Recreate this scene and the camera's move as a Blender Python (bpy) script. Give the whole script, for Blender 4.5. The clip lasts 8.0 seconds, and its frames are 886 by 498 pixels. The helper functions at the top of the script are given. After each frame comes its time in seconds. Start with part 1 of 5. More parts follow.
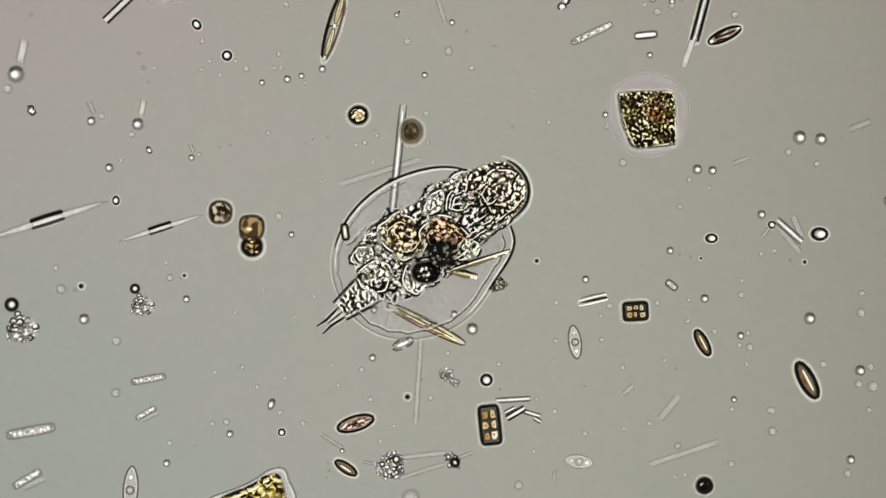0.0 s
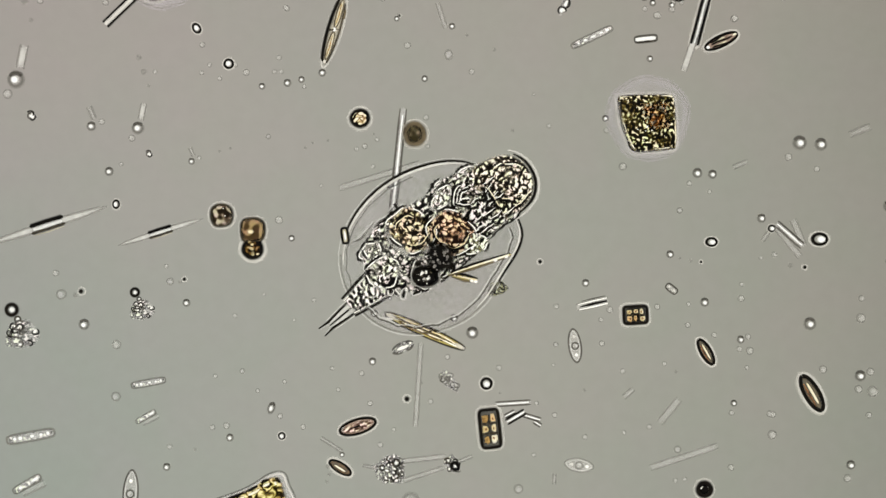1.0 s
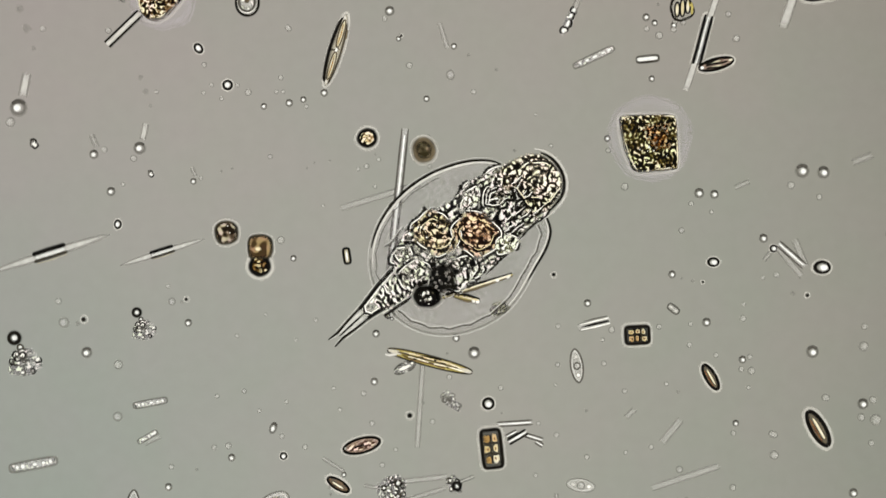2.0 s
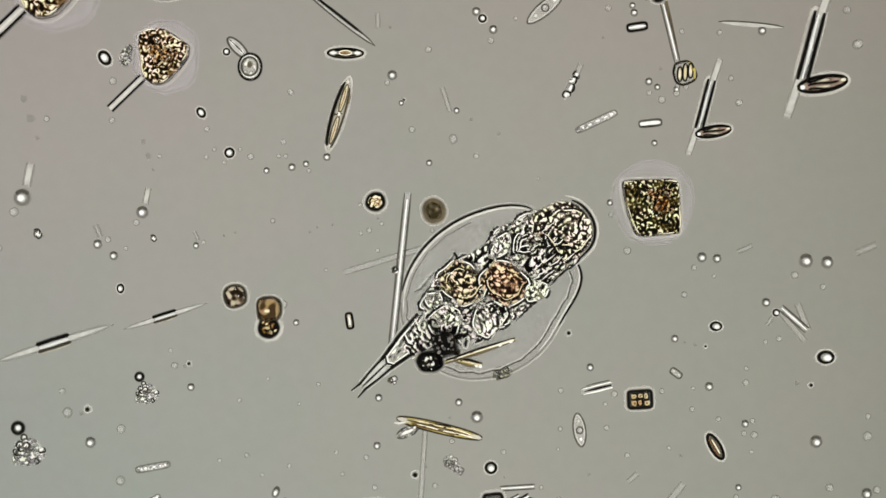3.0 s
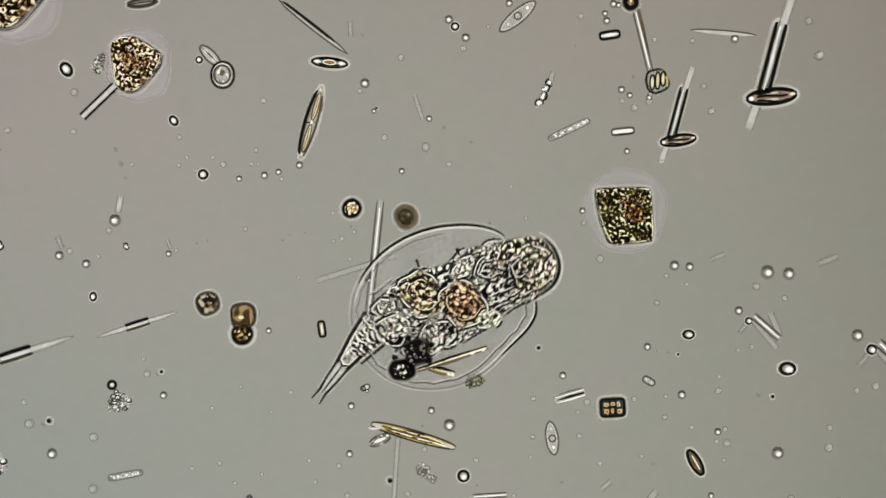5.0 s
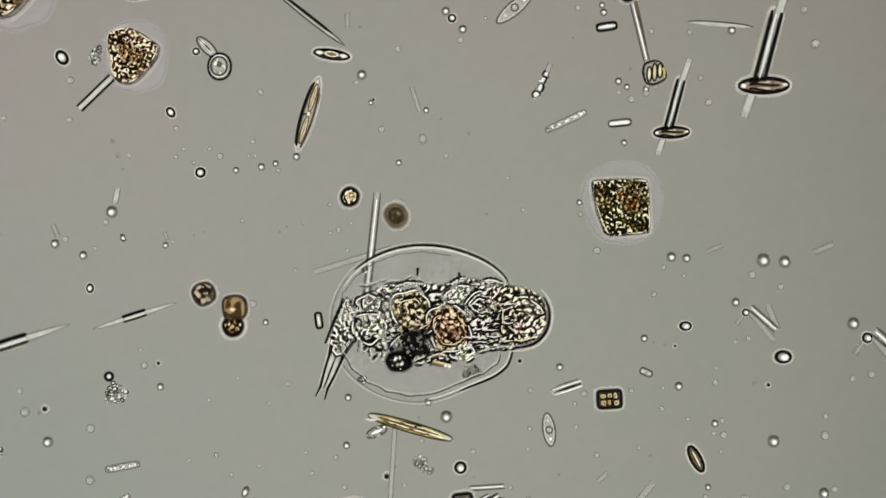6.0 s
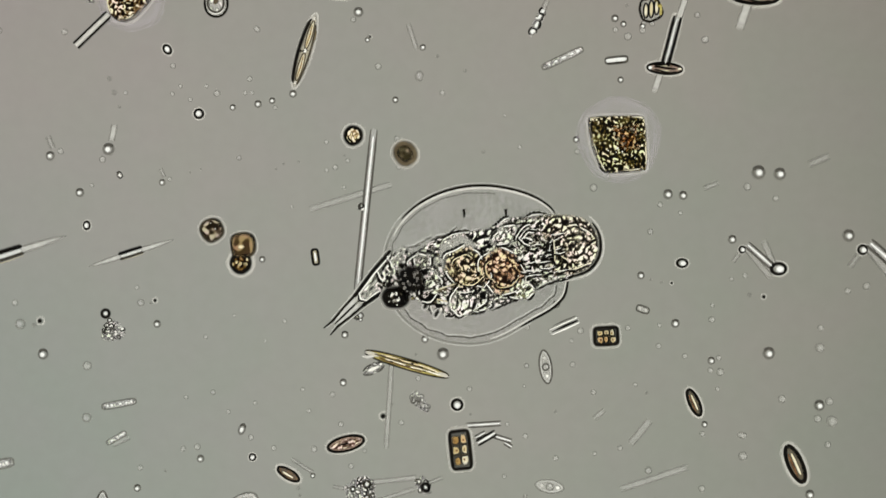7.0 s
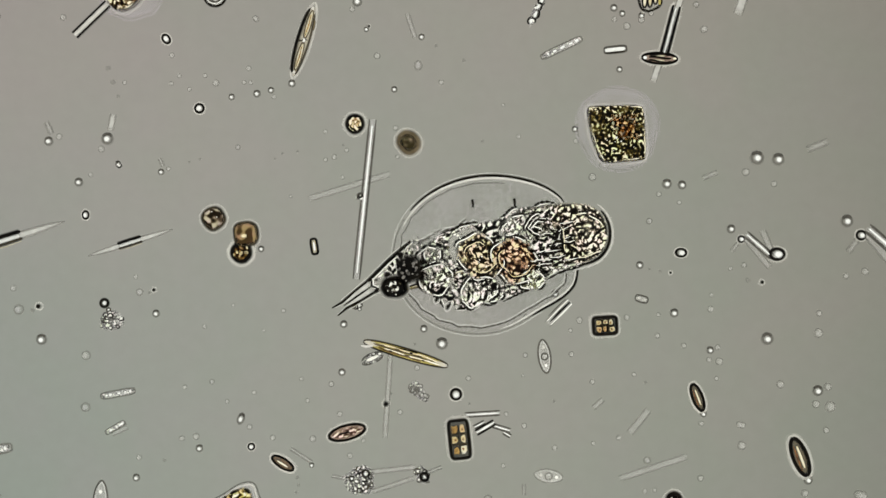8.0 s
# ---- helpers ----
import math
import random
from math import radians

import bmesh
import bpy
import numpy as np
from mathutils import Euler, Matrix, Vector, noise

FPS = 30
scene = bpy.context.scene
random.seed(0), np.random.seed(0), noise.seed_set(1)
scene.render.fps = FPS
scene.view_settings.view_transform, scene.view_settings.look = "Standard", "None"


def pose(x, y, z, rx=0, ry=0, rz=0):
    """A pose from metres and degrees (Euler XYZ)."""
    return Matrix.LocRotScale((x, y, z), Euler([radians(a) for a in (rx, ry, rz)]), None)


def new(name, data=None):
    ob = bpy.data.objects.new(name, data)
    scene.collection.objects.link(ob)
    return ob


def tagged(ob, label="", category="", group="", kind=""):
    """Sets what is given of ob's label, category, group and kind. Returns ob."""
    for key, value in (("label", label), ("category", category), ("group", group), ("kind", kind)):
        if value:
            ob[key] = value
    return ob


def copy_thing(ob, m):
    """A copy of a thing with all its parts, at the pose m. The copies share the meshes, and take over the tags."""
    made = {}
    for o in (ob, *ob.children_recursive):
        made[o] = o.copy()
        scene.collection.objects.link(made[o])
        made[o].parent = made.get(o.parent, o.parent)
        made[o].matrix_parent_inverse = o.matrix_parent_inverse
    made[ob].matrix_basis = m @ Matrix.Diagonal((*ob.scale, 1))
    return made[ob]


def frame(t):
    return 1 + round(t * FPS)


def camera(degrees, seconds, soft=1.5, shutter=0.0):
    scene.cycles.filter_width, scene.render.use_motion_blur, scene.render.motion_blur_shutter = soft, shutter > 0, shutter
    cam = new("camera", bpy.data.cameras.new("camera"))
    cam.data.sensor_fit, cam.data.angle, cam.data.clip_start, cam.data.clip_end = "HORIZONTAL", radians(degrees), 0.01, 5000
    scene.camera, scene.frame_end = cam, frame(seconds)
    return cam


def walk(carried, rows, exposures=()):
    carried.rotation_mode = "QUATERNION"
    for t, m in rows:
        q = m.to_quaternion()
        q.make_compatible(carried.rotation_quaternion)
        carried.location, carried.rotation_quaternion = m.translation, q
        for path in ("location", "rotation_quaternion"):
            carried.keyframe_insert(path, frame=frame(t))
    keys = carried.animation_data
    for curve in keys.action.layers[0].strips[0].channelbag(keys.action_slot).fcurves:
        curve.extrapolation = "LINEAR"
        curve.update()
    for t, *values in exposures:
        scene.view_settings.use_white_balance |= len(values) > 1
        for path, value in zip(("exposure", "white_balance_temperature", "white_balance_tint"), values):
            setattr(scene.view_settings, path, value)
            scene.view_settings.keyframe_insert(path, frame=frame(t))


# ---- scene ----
# A drop of pond water under a light microscope, built as a model in which one
# millimetre stands for half a micrometre of the real specimen.
MM = 0.001
LENS, HEIGHT = 24.0, 3.70
cam = camera(LENS, 8.0, soft=1.3, shutter=0.5)

# Travel of the stage under the objective: seconds, millimetres right, millimetres towards the viewer.
STAGE = [
    (0.0, 0.0, 0.0), (0.5, 0.0, 6.0), (1.0, 0.0, 6.5), (1.2, 0.0, 6.8), (2.3, 5.0, 75.0), (2.5, 6.0, 102.5),
    (3.0, 8.0, 156.0), (3.5, 8.0, 169.5), (4.0, 3.0, 170.0), (4.5, -5.0, 170.5), (4.7, -32.0, 170.5), (5.8, -46.0, 167.0),
    (6.0, -46.0, 155.5), (6.5, -49.0, 107.0), (7.0, -52.0, 44.0), (7.5, -54.0, 28.5), (8.0, -54.0, 25.5),
]
GAIN = [(0.0, 0.08, 6500, 10), (2.5, 0.04, 6500, 9.5), (3.5, 0.0, 6500, 9), (4.5, -0.08, 6500, 9), (6.5, -0.12, 6450, 8), (8.0, -0.11, 6450, 7.5)]
walk(cam, [(t, pose(-x * MM, y * MM, HEIGHT)) for t, x, y in STAGE], GAIN)

# ---- light: a frosted lamp field under the slide, and a bright even room above it ----
world = bpy.data.worlds.new("laboratory_room")
scene.world = world
world.use_nodes = True
room = world.node_tree.nodes["Background"]
room.inputs["Color"].default_value = (1.0, 0.985, 0.95, 1)
room.inputs["Strength"].default_value = 1.2

lamp_data = bpy.data.lights.new("condenser_lamp", "AREA")
lamp_data.shape, lamp_data.size, lamp_data.energy = "SQUARE", 3.2, 48.3
lamp_data.color = (0.985, 0.99, 0.955)
condenser = new("condenser_lamp", lamp_data)
condenser.matrix_world = pose(-0.42, -0.3, -0.8, 180, 0, 0)

# ---- materials ----
def nodes_of(name):
    m = bpy.data.materials.new(name)
    m.use_nodes = True
    tree = m.node_tree
    tree.nodes.clear()
    return m, tree, tree.nodes, tree.links


def ramp_node(nodes, stops):
    r = nodes.new("ShaderNodeValToRGB")
    els = r.color_ramp.elements
    while len(els) < len(stops):
        els.new(0.5)
    for e, (p, c) in zip(els, stops):
        e.position, e.color = p, (*c, 1)
    return r


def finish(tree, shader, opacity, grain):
    """Let part of the light through: opacity varies a little with the grain, and fades at a body's edges to imitate
    soft focus.
    """
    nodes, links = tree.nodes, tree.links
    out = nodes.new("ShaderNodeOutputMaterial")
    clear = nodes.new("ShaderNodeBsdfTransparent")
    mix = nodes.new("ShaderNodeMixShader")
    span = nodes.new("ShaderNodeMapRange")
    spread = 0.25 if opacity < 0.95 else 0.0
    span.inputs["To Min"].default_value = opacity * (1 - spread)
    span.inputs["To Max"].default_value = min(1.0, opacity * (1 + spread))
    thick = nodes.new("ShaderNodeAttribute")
    thick.attribute_name = "edge_opacity"
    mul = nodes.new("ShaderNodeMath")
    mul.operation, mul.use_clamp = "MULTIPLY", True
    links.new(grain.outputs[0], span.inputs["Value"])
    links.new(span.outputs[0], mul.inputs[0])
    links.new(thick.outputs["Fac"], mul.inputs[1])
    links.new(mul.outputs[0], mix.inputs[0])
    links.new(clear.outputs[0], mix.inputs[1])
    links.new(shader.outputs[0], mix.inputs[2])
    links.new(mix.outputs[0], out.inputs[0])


def grained(name, dark, light, opacity=1.0, grain=0.012, rough=0.6, island=False, bump=0.3):
    """A cell wall, jelly or debris: two tones mixed by fine and coarse grain, single pieces a little apart."""
    m, tree, nodes, links = nodes_of(name)
    co = nodes.new("ShaderNodeTexCoord")
    fine = nodes.new("ShaderNodeTexNoise")
    fine.inputs["Scale"].default_value, fine.inputs["Detail"].default_value = 1 / grain, 4
    coarse = nodes.new("ShaderNodeTexNoise")
    coarse.inputs["Scale"].default_value, coarse.inputs["Detail"].default_value = 0.22 / grain, 2
    for n in (fine, coarse):
        links.new(co.outputs["Object"], n.inputs["Vector"])
    blend = nodes.new("ShaderNodeMath")
    blend.operation = "ADD"
    links.new(fine.outputs[0], blend.inputs[0])
    links.new(coarse.outputs[0], blend.inputs[1])
    chance = nodes.new("ShaderNodeNewGeometry") if island else nodes.new("ShaderNodeObjectInfo")
    part_tone = nodes.new("ShaderNodeMath")
    part_tone.operation, part_tone.inputs[1].default_value = "MULTIPLY_ADD", 0.9 if island else 0.25
    part_tone.inputs[2].default_value = -0.95 if island else -0.62
    links.new(chance.outputs["Random Per Island" if island else "Random"], part_tone.inputs[0])
    total = nodes.new("ShaderNodeMath")
    total.operation = "ADD"
    links.new(blend.outputs[0], total.inputs[0])
    links.new(part_tone.outputs[0], total.inputs[1])
    tone = ramp_node(nodes, [(0.2, dark), (0.8, light)])
    links.new(total.outputs[0], tone.inputs[0])
    b = nodes.new("ShaderNodeBsdfPrincipled")
    b.inputs["Roughness"].default_value = rough
    b.inputs["Specular IOR Level"].default_value = 0.03
    links.new(tone.outputs[0], b.inputs["Base Color"])
    relief = nodes.new("ShaderNodeBump")
    relief.inputs["Strength"].default_value, relief.inputs["Distance"].default_value = bump, 0.002
    links.new(fine.outputs[0], relief.inputs["Height"])
    links.new(relief.outputs[0], b.inputs["Normal"])
    finish(tree, b, opacity, fine)
    return m


def cellular(name, seam, mid, heart, size=0.010, opacity=1.0):
    """Packed granules in a body: dark seams between rounded pale hearts, and slow drifts of colour."""
    m, tree, nodes, links = nodes_of(name)
    co = nodes.new("ShaderNodeTexCoord")
    warp = nodes.new("ShaderNodeTexNoise")
    warp.inputs["Scale"].default_value = 0.5 / size
    links.new(co.outputs["Object"], warp.inputs["Vector"])
    shift = nodes.new("ShaderNodeVectorMath")
    shift.operation = "MULTIPLY_ADD"
    shift.inputs[1].default_value = (size * 1.6,) * 3
    links.new(warp.outputs["Color"], shift.inputs[0])
    links.new(co.outputs["Object"], shift.inputs[2])
    cells = nodes.new("ShaderNodeTexVoronoi")
    cells.feature = "DISTANCE_TO_EDGE"
    cells.inputs["Scale"].default_value = 1 / size
    links.new(shift.outputs[0], cells.inputs["Vector"])
    tone = ramp_node(nodes, [(0.04, seam), (0.17, mid), (0.42, heart)])
    links.new(cells.outputs["Distance"], tone.inputs[0])
    patch = nodes.new("ShaderNodeTexNoise")
    patch.inputs["Scale"].default_value, patch.inputs["Detail"].default_value = 0.16 / size, 3
    links.new(co.outputs["Object"], patch.inputs["Vector"])
    patch_tone = ramp_node(nodes, [(0.38, (0.35, 0.28, 0.2)), (0.6, (1, 1, 1))])
    links.new(patch.outputs[0], patch_tone.inputs[0])
    mul = nodes.new("ShaderNodeMix")
    mul.data_type, mul.blend_type = "RGBA", "MULTIPLY"
    mul.inputs[0].default_value = 0.8
    links.new(tone.outputs[0], mul.inputs[6])
    links.new(patch_tone.outputs[0], mul.inputs[7])
    b = nodes.new("ShaderNodeBsdfPrincipled")
    b.inputs["Roughness"].default_value = 0.55
    b.inputs["Specular IOR Level"].default_value = 0.2
    links.new(mul.outputs[2], b.inputs["Base Color"])
    relief = nodes.new("ShaderNodeBump")
    relief.inputs["Strength"].default_value, relief.inputs["Distance"].default_value = 0.5, 0.003
    links.new(cells.outputs["Distance"], relief.inputs["Height"])
    links.new(relief.outputs[0], b.inputs["Normal"])
    finish(tree, b, opacity, patch)
    return m


def fold_shaded(name, valley, slope, crest, opacity=1.0):
    """Crumpled tissue: shading painted in by fold height, dark in the valleys and pale on the crests; the mesh gives
    the folds.
    """
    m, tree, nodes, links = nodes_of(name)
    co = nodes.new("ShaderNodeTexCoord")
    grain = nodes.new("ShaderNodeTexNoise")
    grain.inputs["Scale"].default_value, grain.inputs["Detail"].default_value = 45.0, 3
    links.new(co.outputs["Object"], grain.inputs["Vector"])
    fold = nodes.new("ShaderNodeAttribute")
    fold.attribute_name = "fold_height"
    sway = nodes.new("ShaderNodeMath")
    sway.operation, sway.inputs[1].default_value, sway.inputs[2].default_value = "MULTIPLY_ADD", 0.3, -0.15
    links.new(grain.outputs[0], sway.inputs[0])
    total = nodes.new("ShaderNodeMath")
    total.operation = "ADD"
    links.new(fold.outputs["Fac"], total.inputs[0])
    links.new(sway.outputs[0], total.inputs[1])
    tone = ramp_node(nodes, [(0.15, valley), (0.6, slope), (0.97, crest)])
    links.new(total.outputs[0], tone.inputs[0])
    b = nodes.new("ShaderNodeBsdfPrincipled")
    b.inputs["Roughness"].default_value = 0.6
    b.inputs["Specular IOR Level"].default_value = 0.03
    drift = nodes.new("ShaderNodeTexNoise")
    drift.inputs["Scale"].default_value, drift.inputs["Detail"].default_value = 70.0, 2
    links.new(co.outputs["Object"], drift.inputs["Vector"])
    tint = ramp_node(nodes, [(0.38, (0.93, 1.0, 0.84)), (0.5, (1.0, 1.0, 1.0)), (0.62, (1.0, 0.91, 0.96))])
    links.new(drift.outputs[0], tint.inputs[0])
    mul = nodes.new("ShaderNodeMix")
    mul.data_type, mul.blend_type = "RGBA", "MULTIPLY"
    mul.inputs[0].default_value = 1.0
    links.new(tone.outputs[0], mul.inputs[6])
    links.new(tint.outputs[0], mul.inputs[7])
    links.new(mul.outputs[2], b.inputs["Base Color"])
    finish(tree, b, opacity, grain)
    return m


def slide_material():
    """Frosted light field over the condenser: it lets the lamp's light through and scatters it. The uneven colour of
    that light is painted in.
    """
    m, tree, nodes, links = nodes_of("lit_glass_slide")
    co = nodes.new("ShaderNodeTexCoord")
    wide = nodes.new("ShaderNodeTexNoise")
    wide.inputs["Scale"].default_value, wide.inputs["Detail"].default_value = 1.1, 3
    fine = nodes.new("ShaderNodeTexNoise")
    fine.inputs["Scale"].default_value, fine.inputs["Detail"].default_value = 42.0, 5
    for n in (wide, fine):
        links.new(co.outputs["Object"], n.inputs["Vector"])
    # Pink-to-green drift of the lamp field, painted into the glass colour.
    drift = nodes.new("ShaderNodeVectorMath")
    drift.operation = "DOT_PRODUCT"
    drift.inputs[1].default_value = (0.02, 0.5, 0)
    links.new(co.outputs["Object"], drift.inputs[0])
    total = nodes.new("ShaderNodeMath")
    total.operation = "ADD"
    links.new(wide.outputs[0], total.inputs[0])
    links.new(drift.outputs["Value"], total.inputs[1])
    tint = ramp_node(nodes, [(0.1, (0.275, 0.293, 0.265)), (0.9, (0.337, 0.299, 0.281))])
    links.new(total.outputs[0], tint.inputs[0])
    dust = ramp_node(nodes, [(0.3, (0.965, 0.965, 0.965)), (0.7, (1, 1, 1))])
    links.new(fine.outputs[0], dust.inputs[0])
    mul = nodes.new("ShaderNodeMix")
    mul.data_type, mul.blend_type = "RGBA", "MULTIPLY"
    mul.inputs[0].default_value = 1.0
    links.new(tint.outputs[0], mul.inputs[6])
    links.new(dust.outputs[0], mul.inputs[7])
    # Left-to-right colour cast of the lamp field, painted in as well.
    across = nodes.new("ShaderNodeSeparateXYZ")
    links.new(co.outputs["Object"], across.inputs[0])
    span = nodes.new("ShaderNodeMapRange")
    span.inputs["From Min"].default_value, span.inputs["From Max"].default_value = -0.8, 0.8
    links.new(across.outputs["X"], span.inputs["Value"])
    lamp_cast = ramp_node(nodes, [(0.0, (0.985, 1.0, 1.0)), (1.0, (0.998, 1.0, 0.945))])
    links.new(span.outputs[0], lamp_cast.inputs[0])
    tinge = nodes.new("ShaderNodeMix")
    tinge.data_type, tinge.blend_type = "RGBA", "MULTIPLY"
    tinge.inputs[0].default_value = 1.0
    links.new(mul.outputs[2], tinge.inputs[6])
    links.new(lamp_cast.outputs[0], tinge.inputs[7])
    blotch = nodes.new("ShaderNodeTexNoise")
    blotch.inputs["Scale"].default_value, blotch.inputs["Detail"].default_value = 9.0, 2
    links.new(co.outputs["Object"], blotch.inputs["Vector"])
    stain = ramp_node(nodes, [(0.35, (0.985, 1.0, 0.985)), (0.65, (1.0, 0.99, 1.0))])
    links.new(blotch.outputs[0], stain.inputs[0])
    water = nodes.new("ShaderNodeMix")
    water.data_type, water.blend_type = "RGBA", "MULTIPLY"
    water.inputs[0].default_value = 1.0
    links.new(tinge.outputs[2], water.inputs[6])
    links.new(stain.outputs[0], water.inputs[7])
    t = nodes.new("ShaderNodeBsdfTranslucent")
    out = nodes.new("ShaderNodeOutputMaterial")
    links.new(water.outputs[2], t.inputs["Color"])
    links.new(t.outputs[0], out.inputs[0])
    return m


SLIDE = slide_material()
BLOCK_BOX = grained("painted_light_block", (0.06, 0.06, 0.058), (0.1, 0.1, 0.095), grain=0.2)
# Wall tones also paint the dark refraction edges of clear bodies.
BLACK = grained("opaque_black_wall", (0.002, 0.002, 0.002), (0.01, 0.008, 0.005))
WALL = grained("dark_silica_wall", (0.012, 0.01, 0.006), (0.06, 0.048, 0.028), 0.93)
GREY = grained("grey_silica_wall", (0.045, 0.042, 0.034), (0.11, 0.1, 0.085), 0.82)
GREY_SOFT = grained("soft_grey_rim", (0.07, 0.067, 0.055), (0.15, 0.14, 0.12), 0.6)
FAINT = grained("faint_edge_wall", (0.16, 0.155, 0.135), (0.23, 0.22, 0.195), 0.5)
WHITE = grained("bright_droplet", (0.82, 0.82, 0.78), (0.98, 0.98, 0.95))
PALE = grained("pale_jelly", (0.66, 0.65, 0.6), (0.85, 0.84, 0.79), 0.5)
# Diffraction halos are painted as pale rings; HALO also colours pale tips and cells.
HALO = grained("painted_halo_and_pale_cell", (0.8, 0.77, 0.7), (0.95, 0.92, 0.86), 0.55)
FRINGE = grained("painted_soft_halo", (0.8, 0.77, 0.7), (0.98, 0.94, 0.84), 0.36, grain=0.02)
# LINE, HONEY and CREAM paint highlights beside dark lines, and bright cell parts.
LINE = grained("painted_highlight_and_grain", (0.9, 0.88, 0.8), (1.0, 0.98, 0.93), 0.96)
HONEY = grained("honey_highlight_and_cell", (0.62, 0.47, 0.2), (1.0, 0.92, 0.68), 0.96)
RUST = grained("rusty_tissue_line", (0.55, 0.33, 0.12), (0.95, 0.78, 0.48), 0.96)
MIST = grained("clear_jelly", (0.74, 0.71, 0.72), (0.86, 0.83, 0.84), 0.24, grain=0.02)
SHELL = grained("clear_shell", (0.5, 0.47, 0.51), (0.6, 0.56, 0.6), 0.09, grain=0.014)
AMBER = grained("amber_plastid", (0.2, 0.09, 0.02), (0.62, 0.4, 0.13), 0.9, grain=0.008)
RUSSET = grained("russet_plastid", (0.26, 0.16, 0.11), (0.52, 0.38, 0.3), 0.9, grain=0.008)
OLIVE = grained("olive_plastid", (0.26, 0.2, 0.035), (0.68, 0.58, 0.2), 0.95, grain=0.01)
BROWN = grained("brown_plastid", (0.09, 0.05, 0.022), (0.25, 0.16, 0.08), 0.9, grain=0.01)
UMBER = grained("umber_plastid", (0.072, 0.054, 0.03), (0.165, 0.13, 0.075), 0.9, grain=0.02)
GRAIN_MIX = grained("mixed_granules", (0.02, 0.012, 0.004), (0.9, 0.76, 0.42), island=True)
GHOST = grained("ghostly_clear_silica", (0.58, 0.56, 0.53), (0.78, 0.76, 0.73), 0.22)
CREAM = grained("cream_highlight_and_cell", (0.72, 0.62, 0.36), (1.0, 0.97, 0.84), 0.96)
SHEATH = grained("thin_jelly_sheath", (0.5, 0.44, 0.53), (0.68, 0.62, 0.71), 0.11, grain=0.02)
RUSTY_HEART = grained("rusty_brown_plastid", (0.12, 0.035, 0.012), (0.34, 0.15, 0.05), 0.75, grain=0.01)
FAINT_ROSE = grained("faint_rosy_jelly_edge", (0.3, 0.25, 0.27), (0.4, 0.34, 0.35), 0.18)
GRAIN_PALE = grained("pale_granules", (0.09, 0.08, 0.05), (0.98, 0.95, 0.85), island=True)
FOLD_HEAD = fold_shaded("folded_head_tissue", (0.004, 0.003, 0.002), (0.27, 0.21, 0.12), (0.98, 0.92, 0.8))
FOLD_STOMACH = fold_shaded("folded_stomach_tissue", (0.006, 0.004, 0.002), (0.32, 0.225, 0.1), (0.93, 0.83, 0.6))
FOLD_STOMACH_RED = fold_shaded("folded_rusty_stomach_tissue", (0.010, 0.004, 0.002), (0.42, 0.205, 0.09), (0.95, 0.77, 0.55))
FOLD_TRUNK = fold_shaded("folded_clear_tissue", (0.002, 0.002, 0.002), (0.34, 0.31, 0.24), (1.0, 0.98, 0.92))
FOLD_ALGA = fold_shaded("folded_green_brown_tissue", (0.002, 0.002, 0.001), (0.15, 0.11, 0.025), (0.9, 0.87, 0.62))
FOLD_COLONY = fold_shaded("folded_brown_colony", (0.004, 0.002, 0.001), (0.27, 0.16, 0.06), (0.96, 0.86, 0.7))
FOLD_RUST = fold_shaded("folded_red_brown_tissue", (0.006, 0.002, 0.001), (0.3, 0.11, 0.018), (0.95, 0.72, 0.4), 0.9)
FOLD_SHELL = fold_shaded("grainy_clear_shell", (0.1, 0.1, 0.08), (0.36, 0.34, 0.34), (0.8, 0.77, 0.77), 0.1)
FOLD_UMBER = fold_shaded("mottled_brown_plastid", (0.012, 0.008, 0.004), (0.13, 0.09, 0.055), (0.55, 0.46, 0.38))
FOLD_AMBER = fold_shaded("mottled_amber_plastid", (0.006, 0.003, 0.001), (0.22, 0.12, 0.03), (0.95, 0.82, 0.55))
FOLD_FILM = fold_shaded("crumpled_clear_film", (0.02, 0.02, 0.016), (0.32, 0.31, 0.27), (0.93, 0.92, 0.86), 0.85)
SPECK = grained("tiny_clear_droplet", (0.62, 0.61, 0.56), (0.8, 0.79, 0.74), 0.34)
FOLD_PINK = fold_shaded("mottled_pinkish_plastid", (0.06, 0.03, 0.02), (0.42, 0.28, 0.22), (0.92, 0.76, 0.66))
FOLD_OLIVE = fold_shaded("mottled_olive_brown_plastid", (0.03, 0.022, 0.01), (0.11, 0.085, 0.045), (0.36, 0.29, 0.2))
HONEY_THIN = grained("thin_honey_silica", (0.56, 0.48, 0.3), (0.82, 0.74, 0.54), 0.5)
FOLD_SQUARE = fold_shaded("mottled_warm_brown_plastid", (0.055, 0.032, 0.014), (0.15, 0.09, 0.04), (0.34, 0.23, 0.12))
FOLD_PALE_AMBER = fold_shaded("mottled_pale_amber_plastid", (0.012, 0.008, 0.003), (0.42, 0.29, 0.13), (0.93, 0.83, 0.64))
FOLD_GOLD = fold_shaded("folded_golden_plastid", (0.01, 0.006, 0.001), (0.4, 0.29, 0.06), (0.95, 0.85, 0.45))
BODY_BROWN = cellular("packed_brown_granules", (0.012, 0.008, 0.003), (0.2, 0.1, 0.025), (0.6, 0.42, 0.15), 0.011)
BODY_RUST = grained("rusty_stomach_wall", (0.15, 0.08, 0.03), (0.44, 0.3, 0.14), 0.55, grain=0.01)
BODY_CLEAR = grained("clear_tissue", (0.5, 0.48, 0.42), (0.85, 0.82, 0.74), 0.26, grain=0.01)
